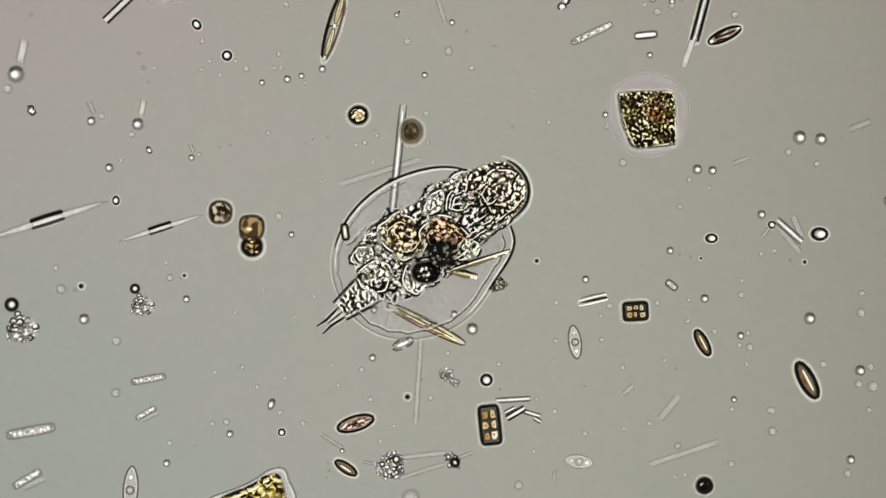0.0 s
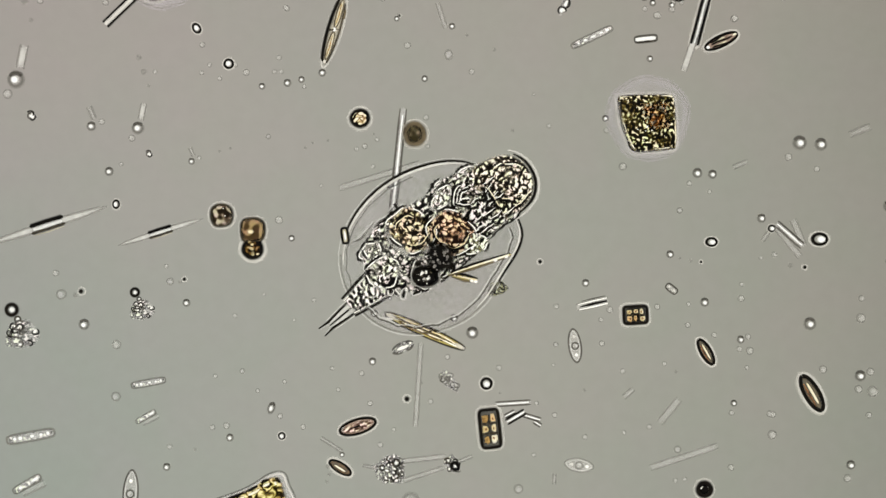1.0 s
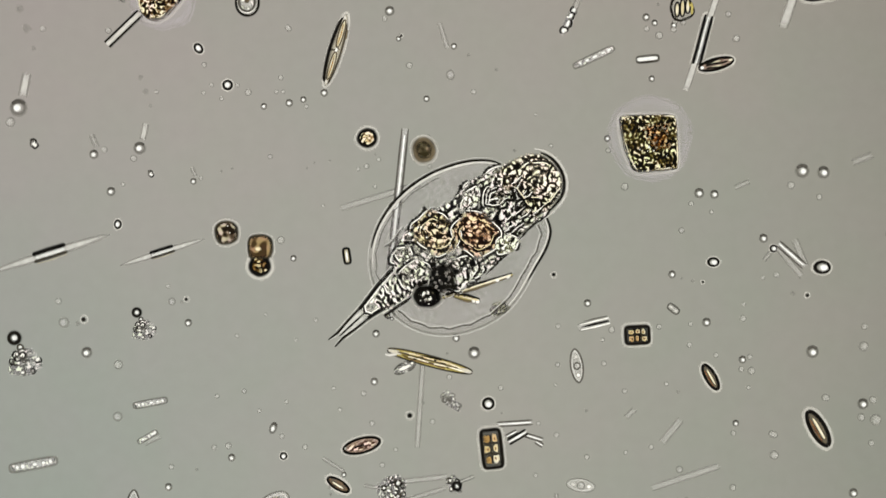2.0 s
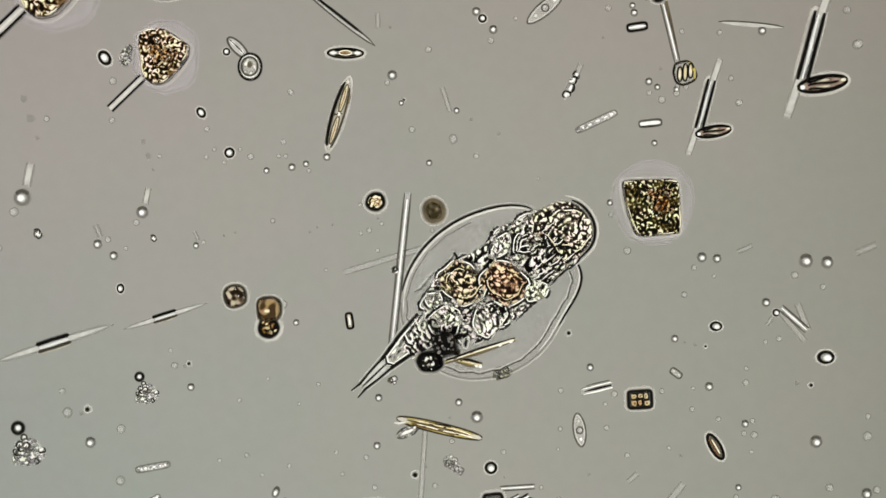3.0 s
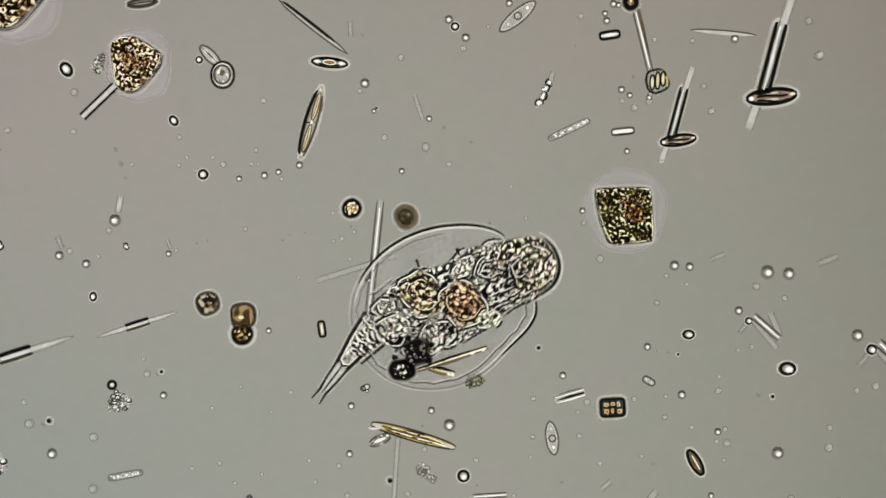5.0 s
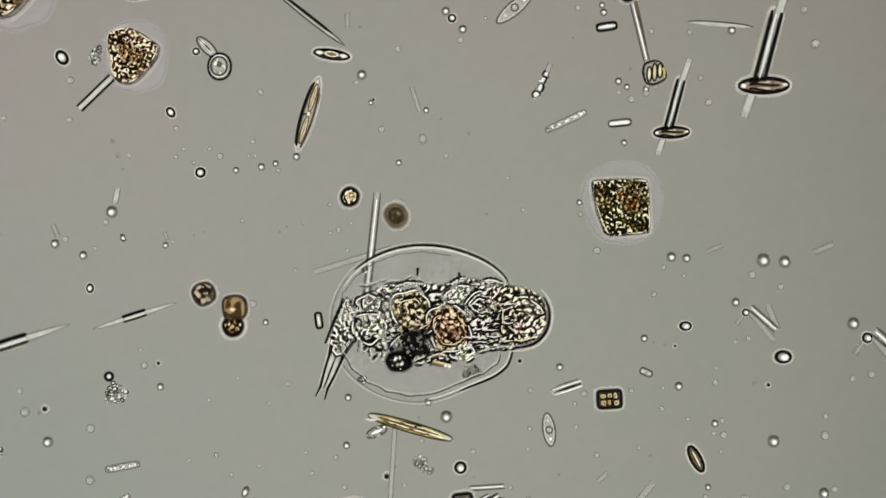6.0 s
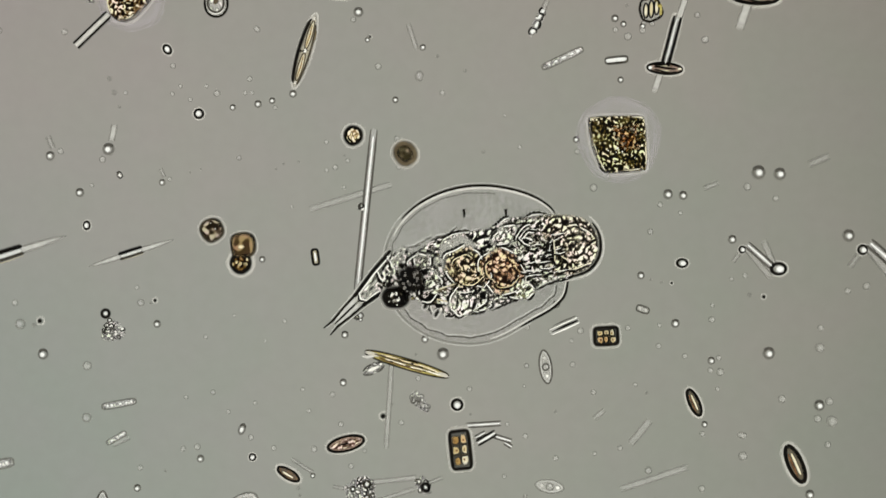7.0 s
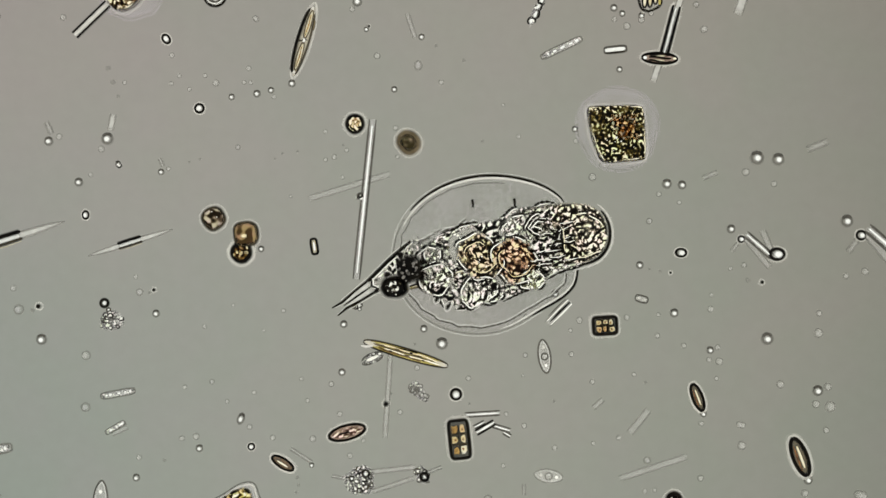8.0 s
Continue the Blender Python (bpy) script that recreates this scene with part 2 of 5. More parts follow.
BODY_HEAD = grained("ciliated_head_tissue", (0.3, 0.24, 0.11), (0.62, 0.54, 0.33), 0.36, grain=0.014)

SWELL = 1.8  # ridges thin out at both sides, so they are laid a little broader


# ---- mesh helpers; all lengths in millimetres of the model ----
def mesh_of(name, verts, faces, corner_opacity=None):
    """The last argument is the opacity at each corner, 0 to 1; it fades towards edges to imitate soft focus."""
    me = bpy.data.meshes.new(name)
    me.from_pydata([tuple(c * MM for c in v) for v in verts], [], faces)
    me.polygons.foreach_set("use_smooth", [True] * len(me.polygons))
    me.attributes.new("edge_opacity", "FLOAT", "POINT").data.foreach_set("value", corner_opacity or [1.0] * len(verts))
    me.update()
    return me


def part(name, me, material, parent, label="", at=(0, 0, 0), turn=0.0, kind=""):
    ob = new(name, me)
    if not me.materials:
        me.materials.append(material)
    ob.parent = parent
    ob.matrix_basis = pose(at[0] * MM, at[1] * MM, at[2] * MM, 0, 0, turn)
    return tagged(ob, label, kind=kind)


def oval(length, width, power=2.0, n=36):
    """A closed outline along x; power 2 an ellipse, more a rounded bar."""
    pts = []
    for i in range(n):
        a = 2 * math.pi * i / n
        c, s = math.cos(a), math.sin(a)
        pts.append((length / 2 * math.copysign(abs(c) ** (2 / power), c), width / 2 * math.copysign(abs(s) ** (2 / power), s)))
    return pts


def boat(length, width, point=1.0, n=40):
    """A pointed boat: point 0.5 is an ellipse, 1 a lens, more a needle."""
    pts = []
    for i in range(n):
        a = 2 * math.pi * i / n
        c = math.cos(a)
        y = width / 2 * max(0.0, 1 - c * c) ** point
        pts.append((length / 2 * c, y if math.sin(a) >= 0 else -y))
    return pts


def wobble(pts, amount, seed, waves=3.0):
    rng = random.Random(seed)
    ph = [rng.uniform(0, 6.28) for _ in range(3)]
    n = len(pts)
    out = []
    for i, (x, y) in enumerate(pts):
        a = 2 * math.pi * i / n
        k = 1 + amount * (math.sin(waves * a + ph[0]) + 0.6 * math.sin((waves + 2) * a + ph[1]) + 0.4 * math.sin((waves + 5) * a + ph[2]))
        out.append((x * k, y * k))
    return out


def dome(name, pts, height, base=0.0, rings=6, flat=2.0, soft=5.0):
    """A body on an outline: rounded back, open underside that rests on what is below. A higher flat gives a plateau
    with round shoulders; soft: the width over which the body's opacity fades at its edge."""
    base = base or 1.0
    cx, cy = sum(p[0] for p in pts) / len(pts), sum(p[1] for p in pts) / len(pts)
    n = len(pts)
    reach = sum(math.hypot(x - cx, y - cy) for x, y in pts) / n
    soft = min(soft, 0.5 * reach)
    verts, faces, thick = [(x, y, base) for x, y in pts], [], [0.0] * n
    for k in range(rings):
        s = math.cos(math.pi / 2 * k / rings)
        z = base + height * (0.22 + 0.78 * (1 - s ** flat) ** (1 / flat))
        verts += [(cx + (x - cx) * s, cy + (y - cy) * s, z) for x, y in pts]
        thick += [min(1.0, (1 - s) * reach / soft)] * n
    verts.append((cx, cy, base + height))
    thick.append(1.0)
    for k in range(rings):
        for i in range(n):
            j = (i + 1) % n
            faces.append((k * n + i, k * n + j, (k + 1) * n + j, (k + 1) * n + i))
    for i in range(n):
        faces.append((rings * n + i, rings * n + (i + 1) % n, len(verts) - 1))
    return mesh_of(name, verts, faces, thick)


def tube_data(path, radius, closed=False, sides=5, verts=None, faces=None):
    """A half-round ridge along path of (x, y, z), open where it lies on its bed; radius one number or one for each point."""
    verts = [] if verts is None else verts
    faces = [] if faces is None else faces
    first, n = len(verts), len(path)
    radii = [radius] * n if isinstance(radius, (int, float)) else list(radius)
    for i, (x, y, z) in enumerate(path):
        a = path[(i - 1) % n] if closed or i else path[i]
        b = path[(i + 1) % n] if closed or i < n - 1 else path[i]
        dx, dy = b[0] - a[0], b[1] - a[1]
        d = math.hypot(dx, dy) or 1.0
        nx, ny = -dy / d, dx / d
        r = radii[i] * SWELL
        for k in range(sides):
            w = math.pi * k / (sides - 1)
            verts.append((x + nx * r * math.cos(w), y + ny * r * math.cos(w), z + r * math.sin(w)))
    for i in range(n if closed else n - 1):
        j = (i + 1) % n
        for k in range(sides - 1):
            faces.append((first + i * sides + k, first + i * sides + k + 1, first + j * sides + k + 1, first + j * sides + k))
    return verts, faces


def thread_opacity(verts, sides):
    """Threads are opaque along their backs and fade to both sides, imitating soft focus."""
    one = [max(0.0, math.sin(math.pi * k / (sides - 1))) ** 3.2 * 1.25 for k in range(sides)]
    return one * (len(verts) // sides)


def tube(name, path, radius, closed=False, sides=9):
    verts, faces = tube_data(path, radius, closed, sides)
    return mesh_of(name, verts, faces, thread_opacity(verts, sides))


def ring_of(pts, z, grow=0.0):
    """The outline moved outwards by grow, at height z."""
    n, out = len(pts), []
    if sum(pts[i - 1][0] * pts[i][1] - pts[i][0] * pts[i - 1][1] for i in range(n)) < 0:
        grow = -grow
    for i, (x, y) in enumerate(pts):
        a, b = pts[(i - 1) % n], pts[(i + 1) % n]
        dx, dy = b[0] - a[0], b[1] - a[1]
        d = math.hypot(dx, dy) or 1.0
        out.append((x + dy / d * grow, y - dx / d * grow, z))
    return out


def unit_ball():
    bm = bmesh.new()
    bmesh.ops.create_icosphere(bm, subdivisions=1, radius=1.0)
    v = [tuple(q.co) for q in bm.verts]
    f = [tuple(q.index for q in p.verts) for p in bm.faces]
    bm.free()
    return v, f


BALL_V, BALL_F = unit_ball()


def on_dome(pts, s, a, height, base=0.0, flat=2.0):
    """A place on a dome's back: s from the middle (0) to the rim (1), a round it in turns."""
    n = len(pts)
    cx, cy = sum(p[0] for p in pts) / n, sum(p[1] for p in pts) / n
    k = (a % 1.0) * n
    i, f = int(k) % n, k - int(k)
    x = pts[i][0] * (1 - f) + pts[(i + 1) % n][0] * f
    y = pts[i][1] * (1 - f) + pts[(i + 1) % n][1] * f
    return cx + (x - cx) * s, cy + (y - cy) * s, base + height * (0.22 + 0.78 * max(0.0, 1 - s ** flat) ** (1 / flat))


def granules(name, pts, height, count, small, large, seed, base=0.0, reach=0.95, flat=2.0):
    """Many little uneven balls set in the back of a dome, in one mesh."""
    rng = random.Random(seed)
    verts, faces = [], []
    for _ in range(count):
        x, y, z = on_dome(pts, reach * math.sqrt(rng.random()), rng.random(), height, base, flat)
        r = rng.uniform(small, large)
        q, w, e = rng.uniform(0.7, 1.5), rng.uniform(0, 6.28), rng.uniform(0.7, 1.0)
        c, s = math.cos(w), math.sin(w)
        first = len(verts)
        for vx, vy, vz in BALL_V:
            ux, uy = vx * r * q, vy * r * e
            verts.append((x + ux * c - uy * s, y + ux * s + uy * c, z + vz * r * 0.7))
        faces += [tuple(first + i for i in f) for f in BALL_F]
    return mesh_of(name, verts, faces)


def cell_folds(p, period, rng, keep=0.85):
    """Packed round cells with imitated optical edges: a dark seam, a bright line inside it and a middling heart; cells
    differ in size and tone.
    """
    lo, hi = p.min(0) - period, p.max(0) + period
    seeds = []
    y, odd = lo[1], 0
    while y < hi[1]:
        x = lo[0] + odd * period / 2
        while x < hi[0]:
            if rng.random() < keep:
                seeds.append((x + rng.uniform(-0.4, 0.4) * period, y + rng.uniform(-0.4, 0.4) * period))
            x += period
        y, odd = y + period * 0.87, 1 - odd
    seeds = np.array(seeds)
    tone = rng.normal(0, 0.4, len(seeds))

    def slow(width):
        turns = rng.uniform(0, 2 * math.pi, 7)
        waves = np.stack([np.cos(turns), np.sin(turns)]) * (2 * math.pi / (width * rng.uniform(0.7, 1.4, 7)))
        return np.sin(p @ waves + rng.uniform(0, 2 * math.pi, 7)).sum(1) / 2.65

    # wavy walls that fade in and out
    bent = p + 0.17 * period * np.stack([slow(period * 0.8), slow(period * 0.8)], 1)
    fade = np.clip(0.72 + 0.5 * slow(period * 1.7), 0.1, 1.3)
    glow = np.clip(1.0 + 0.55 * slow(period * 1.3), 0.2, 1.9)
    out = np.zeros(len(p))
    for k in range(0, len(p), 3000):
        q = bent[k:k + 3000]
        d = np.hypot(q[:, None, 0] - seeds[None, :, 0], q[:, None, 1] - seeds[None, :, 1])
        near = np.argpartition(d, 1, 1)[:, :2]
        two = np.sort(np.take_along_axis(d, near, 1), 1)
        first = np.argmin(d, 1)
        gap = (two[:, 1] - two[:, 0]) / 2
        out[k:k + 3000] = -3.4 * fade[k:k + 3000] * np.exp(-(gap / 1.5) ** 2) + 1.6 * glow[k:k + 3000] * np.exp(-((gap - 3.1) / 1.5) ** 2) + tone[first] * np.clip(gap / 3, 0, 1)
    return out


def crumple(name, region, period, top, seed, base=0.0, lean=None, strength=1.3, bias=0.0, calm=0.35, hem=5.0, step=1.6, free=(), whorl=None, cells=0.0, clear=0.0):
    """A sheet of crumpled tissue on a region: maze-like folds of one width, from many crossing waves. Folds run along lean
    (degrees) where it is given, and round whorl, a place; calm: how solid the sheet stays half-way up the folds; cells: how
    far packed cells take the place of the folds; clear: how much of the sheet's middle height is left open."""
    rng = np.random.default_rng(seed)
    ring = np.array(region)
    lo, hi = ring.min(0), ring.max(0)
    xs, ys = np.arange(lo[0], hi[0] + step, step), np.arange(lo[1], hi[1] + step, step)
    gx, gy = np.meshgrid(xs, ys)
    p = np.stack([gx.ravel(), gy.ravel()], 1)

    def depth_in(loop):
        a, b = np.array(loop), np.roll(np.array(loop), -1, 0)
        far, odd = np.full(len(p), 1e9), np.zeros(len(p), bool)
        for (ax, ay), (bx, by) in zip(a, b):
            ex, ey = bx - ax, by - ay
            u = np.clip(((p[:, 0] - ax) * ex + (p[:, 1] - ay) * ey) / (ex * ex + ey * ey + 1e-9), 0, 1)
            far = np.minimum(far, np.hypot(p[:, 0] - ax - u * ex, p[:, 1] - ay - u * ey))
            cross = (ay > p[:, 1]) != (by > p[:, 1])
            odd ^= cross & (p[:, 0] < ex * (p[:, 1] - ay) / (ey if abs(ey) > 1e-9 else 1e-9) + ax)
        return np.where(odd, far, -far)

    depth = depth_in(region)
    for loop in free:
        depth = np.minimum(depth, -depth_in(loop))
    fold, slow = np.zeros(len(p)), np.zeros(len(p))
    for _ in range(70):
        w = rng.uniform(0, 2 * np.pi) if lean is None else radians(lean + 90) + rng.normal(0, 0.55)
        k = 2 * np.pi / period * max(0.5, rng.normal(1, 0.26))
        fold += np.cos(p[:, 0] * k * np.cos(w) + p[:, 1] * k * np.sin(w) + rng.uniform(0, 6.28))
    for _ in range(12):
        w, k = rng.uniform(0, 6.28), 2 * np.pi / (period * rng.uniform(4, 9))
        slow += np.cos(p[:, 0] * k * np.cos(w) + p[:, 1] * k * np.sin(w) + rng.uniform(0, 6.28))
    fold = fold / math.sqrt(35)
    if cells:
        bent = p + np.stack([slow, slow[::-1]], 1) * period * 0.12
        fold = (1 - cells) * fold + cells * cell_folds(bent, period * 1.25, rng)
    if whorl:
        away = np.hypot(p[:, 0] - whorl[0], p[:, 1] - whorl[1])
        fold = 0.85 * fold + 0.55 * np.cos(2 * np.pi * away / (period * 1.5) + 0.5 * slow)
    fold = fold * strength * np.clip(1 + 0.2 * slow, 0.4, 2) + bias + 0.14 * slow[::-1]
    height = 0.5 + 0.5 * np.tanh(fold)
    solid = np.clip(calm + (1 - calm) * np.clip(np.abs(fold) - clear, 0, None) * 1.3, 0, 1) * np.clip(depth / hem, 0, 1)
    rise = np.sqrt(np.clip(1 - (1 - np.clip(depth / 14, 0, 1)) ** 2, 0, 1))
    z = base + (top - base) * (0.35 + 0.65 * rise) + 2.4 * (height - 0.5)
    nx, keep = len(xs), depth > 0
    ids = np.full(len(p), -1)
    faces = []
    for j in range(len(ys) - 1):
        for i in range(nx - 1):
            q = (j * nx + i, j * nx + i + 1, (j + 1) * nx + i + 1, (j + 1) * nx + i)
            if keep[q[0]] or keep[q[1]] or keep[q[2]] or keep[q[3]]:
                faces.append(q)
    used = np.unique(np.array(faces))
    ids[used] = np.arange(len(used))
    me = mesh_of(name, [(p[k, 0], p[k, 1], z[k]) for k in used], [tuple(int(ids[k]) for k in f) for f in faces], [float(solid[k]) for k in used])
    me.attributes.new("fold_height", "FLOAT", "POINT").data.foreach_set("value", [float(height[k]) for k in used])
    return me


def shrunk(pts, k):
    cx, cy = sum(p[0] for p in pts) / len(pts), sum(p[1] for p in pts) / len(pts)
    return [(cx + (x - cx) * k, cy + (y - cy) * k) for x, y in pts]


def at_stage(x, y, z=0.0, turn=0.0):
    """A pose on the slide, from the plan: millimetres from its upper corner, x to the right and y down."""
    return pose((x - 784) * MM, (441 - y) * MM, z * MM, 0, 0, turn)


PLACED, DRIFTS = [], {}


def thing(name, x, y, turn, label, category, group="", drift=None):
    """The root of one thing on the slide; drift: rows of (seconds, x, y, turn) when the water carries it."""
    ob = new(name)
    ob.empty_display_size = 0.01
    ob.matrix_basis = at_stage(x, y, 0, turn)
    PLACED.append((ob, x, y, turn))
    if drift:
        DRIFTS[ob.name] = drift
    return tagged(ob, label, category, group)

# ---- the slide ----
def slide():
    pts = [(x * 1000, y * 1000) for x, y in oval(3.5, 3.5, 9.0, 48)]
    n = len(pts)
    verts = [(x, y, 0) for x, y in pts] + [(x, y, -40) for x, y in pts]
    faces = [tuple(range(n)), tuple(range(2 * n - 1, n - 1, -1))] + [(i + n, (i + 1) % n + n, (i + 1) % n, i) for i in range(n)]
    me = mesh_of("ground", verts[:n], [tuple(range(n))])
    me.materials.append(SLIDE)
    tagged(new("ground", me), "grey frosted glass microscope slide wet with pond water", "microscope slide", kind="structure")


def lamp_housing():
    """Unseen open-topped box added under the slide: it holds the lamp and blocks room light from below."""
    w, top, low = 1720, -10, -1000
    verts = [(-w, -w, low), (w, -w, low), (w, w, low), (-w, w, low), (-w, -w, top), (w, -w, top), (w, w, top), (-w, w, top)]
    me = mesh_of("lamp_housing", verts, [(0, 1, 2, 3)] + [(i, i + 4, (i + 1) % 4 + 4, (i + 1) % 4) for i in range(4)])
    me.polygons.foreach_set("use_smooth", [False] * 5)
    me.materials.append(BLOCK_BOX)
    tagged(new("lamp_housing", me), "unseen dark box added under the slide to block room light", "lamp housing", kind="structure")


slide()
lamp_housing()

# ---- bubbles, droplets and specks ----
ROUND = oval(2, 2, 2, 28)
BUBBLE_KINDS = {
    "dark": ("bubble", "round bright bubble with a thick black rim", "bubble"),
    "grey": ("bubble", "small bright bubble with a soft grey rim", "bubble"),
    "ring": ("water_droplet", "faint clear droplet with a thin grey edge", "droplet"),
    "dot": ("spore", "tiny black spore in a pale fringe", "spore"),
    "speck": ("droplet_speck", "tiny pale speck floating in the water", "speck"),
    "mote": ("dark_mote", "tiny blurred grey mote on the glass", "mote"),
}
BUBBLE_MESHES = {}


def unit_ring(name, major, minor):
    return tube(name, [(x * major, y * major, minor) for x, y in ROUND], minor, True)


def bubble_parts(kind):
    if kind not in BUBBLE_MESHES:
        # Dark rims and white lenses stand in for light bent by clear bubbles.
        if kind == "dark":
            BUBBLE_MESHES[kind] = [("fringe", unit_ring("fringe", 1.12, 0.14), FRINGE), ("rim", unit_ring("rim", 0.8, 0.19), BLACK),
                                   ("lens", dome("lens", [(x * 0.6 + 0.03, y * 0.6 - 0.05) for x, y in ROUND], 0.6), WHITE)]
        elif kind == "grey":
            BUBBLE_MESHES[kind] = [("rim", unit_ring("rim", 0.8, 0.22), GREY_SOFT), ("lens", dome("lens", [(x * 0.57, y * 0.54 - 0.08) for x, y in ROUND], 0.5), WHITE),
                                   ("shade", tube("shade", [(0.8 * math.cos(a), 0.8 * math.sin(a), 0.3) for a in np.linspace(0.5, 2.7, 12)], [0.05] + [0.2] * 10 + [0.05]), GREY)]
        elif kind == "ring":
            BUBBLE_MESHES[kind] = [("rim", unit_ring("rim", 0.86, 0.16), FAINT), ("lens", dome("lens", [(x * 0.66, y * 0.66) for x, y in ROUND], 0.4), MIST)]
        elif kind == "dot":
            BUBBLE_MESHES[kind] = [("fringe", unit_ring("fringe", 1.25, 0.22), FRINGE), ("body", dome("body", ROUND, 1.0), BLACK)]
        elif kind == "speck":
            BUBBLE_MESHES[kind] = [("rim", unit_ring("rim", 0.95, 0.14), FAINT), ("lens", dome("lens", [(x * 0.85, y * 0.85) for x, y in ROUND], 0.5), SPECK)]
        else:
            BUBBLE_MESHES[kind] = [("body", dome("body", wobble(ROUND, 0.08, 3), 0.5), FAINT)]
    return BUBBLE_MESHES[kind]


def bubble(kind, x, y, r, ry=None, turn=0.0, drift=None):
    name, label, category = BUBBLE_KINDS[kind]
    ob = thing(name, x, y, turn, label, category, category + "s on the slide", drift)
    for pname, me, material in bubble_parts(kind):
        part(pname, me, material, ob)
    k = {"dark": 0.84, "grey": 0.95}.get(kind, 0.95)
    ob.scale = (r * k, (ry or r) * k, r * k)
    return ob


# ---- boat-shaped diatoms ----
def boat_side(pts, side):
    n = len(pts)
    return [k % n for k in (range(0, n // 2 + 1) if side == 0 else range(n // 2, n + 1))]


def ring_half(pts, ids, z):
    return [(pts[k][0], pts[k][1], z) for k in ids]



def diatom(x, y, turn, length, width, fill, label, point=0.62, wall=3.0, dark=BLACK, fringe=True, drift=None, plates=2, rib=True, heart=None, second=None):
    ob = thing("diatom", x, y, turn, label, "diatom", "boat-shaped diatoms", drift)
    length, width = length - wall, width - wall
    pts = boat(length, width, point)
    part("valve", dome("valve", pts, width * 0.42, soft=1.5), fill, ob)
    for k, side in enumerate((dark, second or dark)):
        half = boat_side(pts, k)
        part("rim", tube("rim", ring_half(pts, half, wall * 0.6 + width * 0.14), wall * (1 if not (k and second) else 0.75)), side, ob, "dark silica edge")
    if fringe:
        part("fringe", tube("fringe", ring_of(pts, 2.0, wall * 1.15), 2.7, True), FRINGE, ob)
    inner = boat(length * 0.36, width * 0.42, 0.55, 20)
    for k in range(plates):
        off = (k - (plates - 1) / 2) * length * 0.42
        part("plastid", dome("plastid", inner, width * 0.26, width * 0.34, 3), WHITE if heart is None else heart, ob, at=(off, 0, 0))
    if rib:
        part("raphe", tube("raphe", [(-length * 0.42, 0, width * 0.46), (0, width * 0.03, width * 0.6), (length * 0.42, 0, width * 0.46)], [0.6, 1.3, 0.6]), dark, ob)
    return ob


# ---- needles and rods ----
def rod(x0, y0, x1, y1, width, strong=1, label="", name="rod_diatom", cells=0, taper=0.0, core=None, drift=None, sides=(1, 1), fringe=False, closed=False):
    """A straight cell between two places of the plan. strong 0 faint, 1 grey, 2 dark walls."""
    cx, cy, dx, dy = (x0 + x1) / 2, (y0 + y1) / 2, x1 - x0, y0 - y1
    length, turn = math.hypot(dx, dy), math.degrees(math.atan2(dy, dx))
    ob = thing(name, cx, cy, turn, label or "slender clear rod-shaped diatom lying on the glass", "diatom", "rod-shaped diatoms", drift)
    wall = (FAINT, GREY, BLACK)[strong]
    r = max(1.2, width * (0.09, 0.12, 0.15)[strong])
    pts = boat(length, width, 0.55) if taper else oval(length, width, 7.0)
    part("valve", dome("valve", pts, width * 0.5, flat=2.5), core or (GHOST, MIST, PALE)[strong], ob)
    if cells or closed:
        ring_r = r * (0.8 if cells else 1.0)
        part("wall", tube("wall", [(px, py, r * 0.4 + width * 0.34) for px, py in oval(length, width * 0.9, 4.5, 44)], ring_r, True), GREY_SOFT if cells else wall, ob)
        sides = (0, 0)
    for side, there in zip((1, -1), sides):
        if not there:
            continue
        path, radii = [], []
        for k in range(11):
            u = -1 + k / 5
            path.append((u * length / 2 * 0.98, side * width * 0.44 * ((1 - u * u) ** 0.55 if taper else 1), r * 0.4 + width * 0.34))
            radii.append(r * (0.5 if k in (0, 10) else 1))
        part("wall", tube("wall", path, radii), wall, ob)
    if strong and not taper and not cells:
        # Opaque white line along the middle, drawn as a raised strip.
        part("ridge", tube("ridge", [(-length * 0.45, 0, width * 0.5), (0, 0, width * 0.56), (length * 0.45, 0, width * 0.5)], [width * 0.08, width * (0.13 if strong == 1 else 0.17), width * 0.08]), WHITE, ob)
    if fringe:
        part("fringe", tube("fringe", ring_of(pts, 2.0, 3.0), 2.4, True), FRINGE, ob)
    if cells > 1:
        part("lining", crumple("lining", [(u * 0.96, v * 0.85) for u, v in pts], 6.5, width * 0.56, int(x0), width * 0.3, None, 1.2, 0.1, 0.0, 2, 1.2, clear=0.35), FOLD_FILM, ob, "granular grey lining")
    rng = random.Random(int(x0 * 7 + y0))
    for k in range(cells):
        u = (k + 0.5) / cells - 0.5 + rng.uniform(-0.25, 0.25) / cells
        part("cell", dome("cell", oval(length / cells * rng.uniform(0.35, 0.8), width * rng.uniform(0.35, 0.55), 2.4, 16), width * 0.3, width * 0.42, 3, soft=2), WHITE, ob, at=(u * length * 0.94, 0, 0))
    return ob


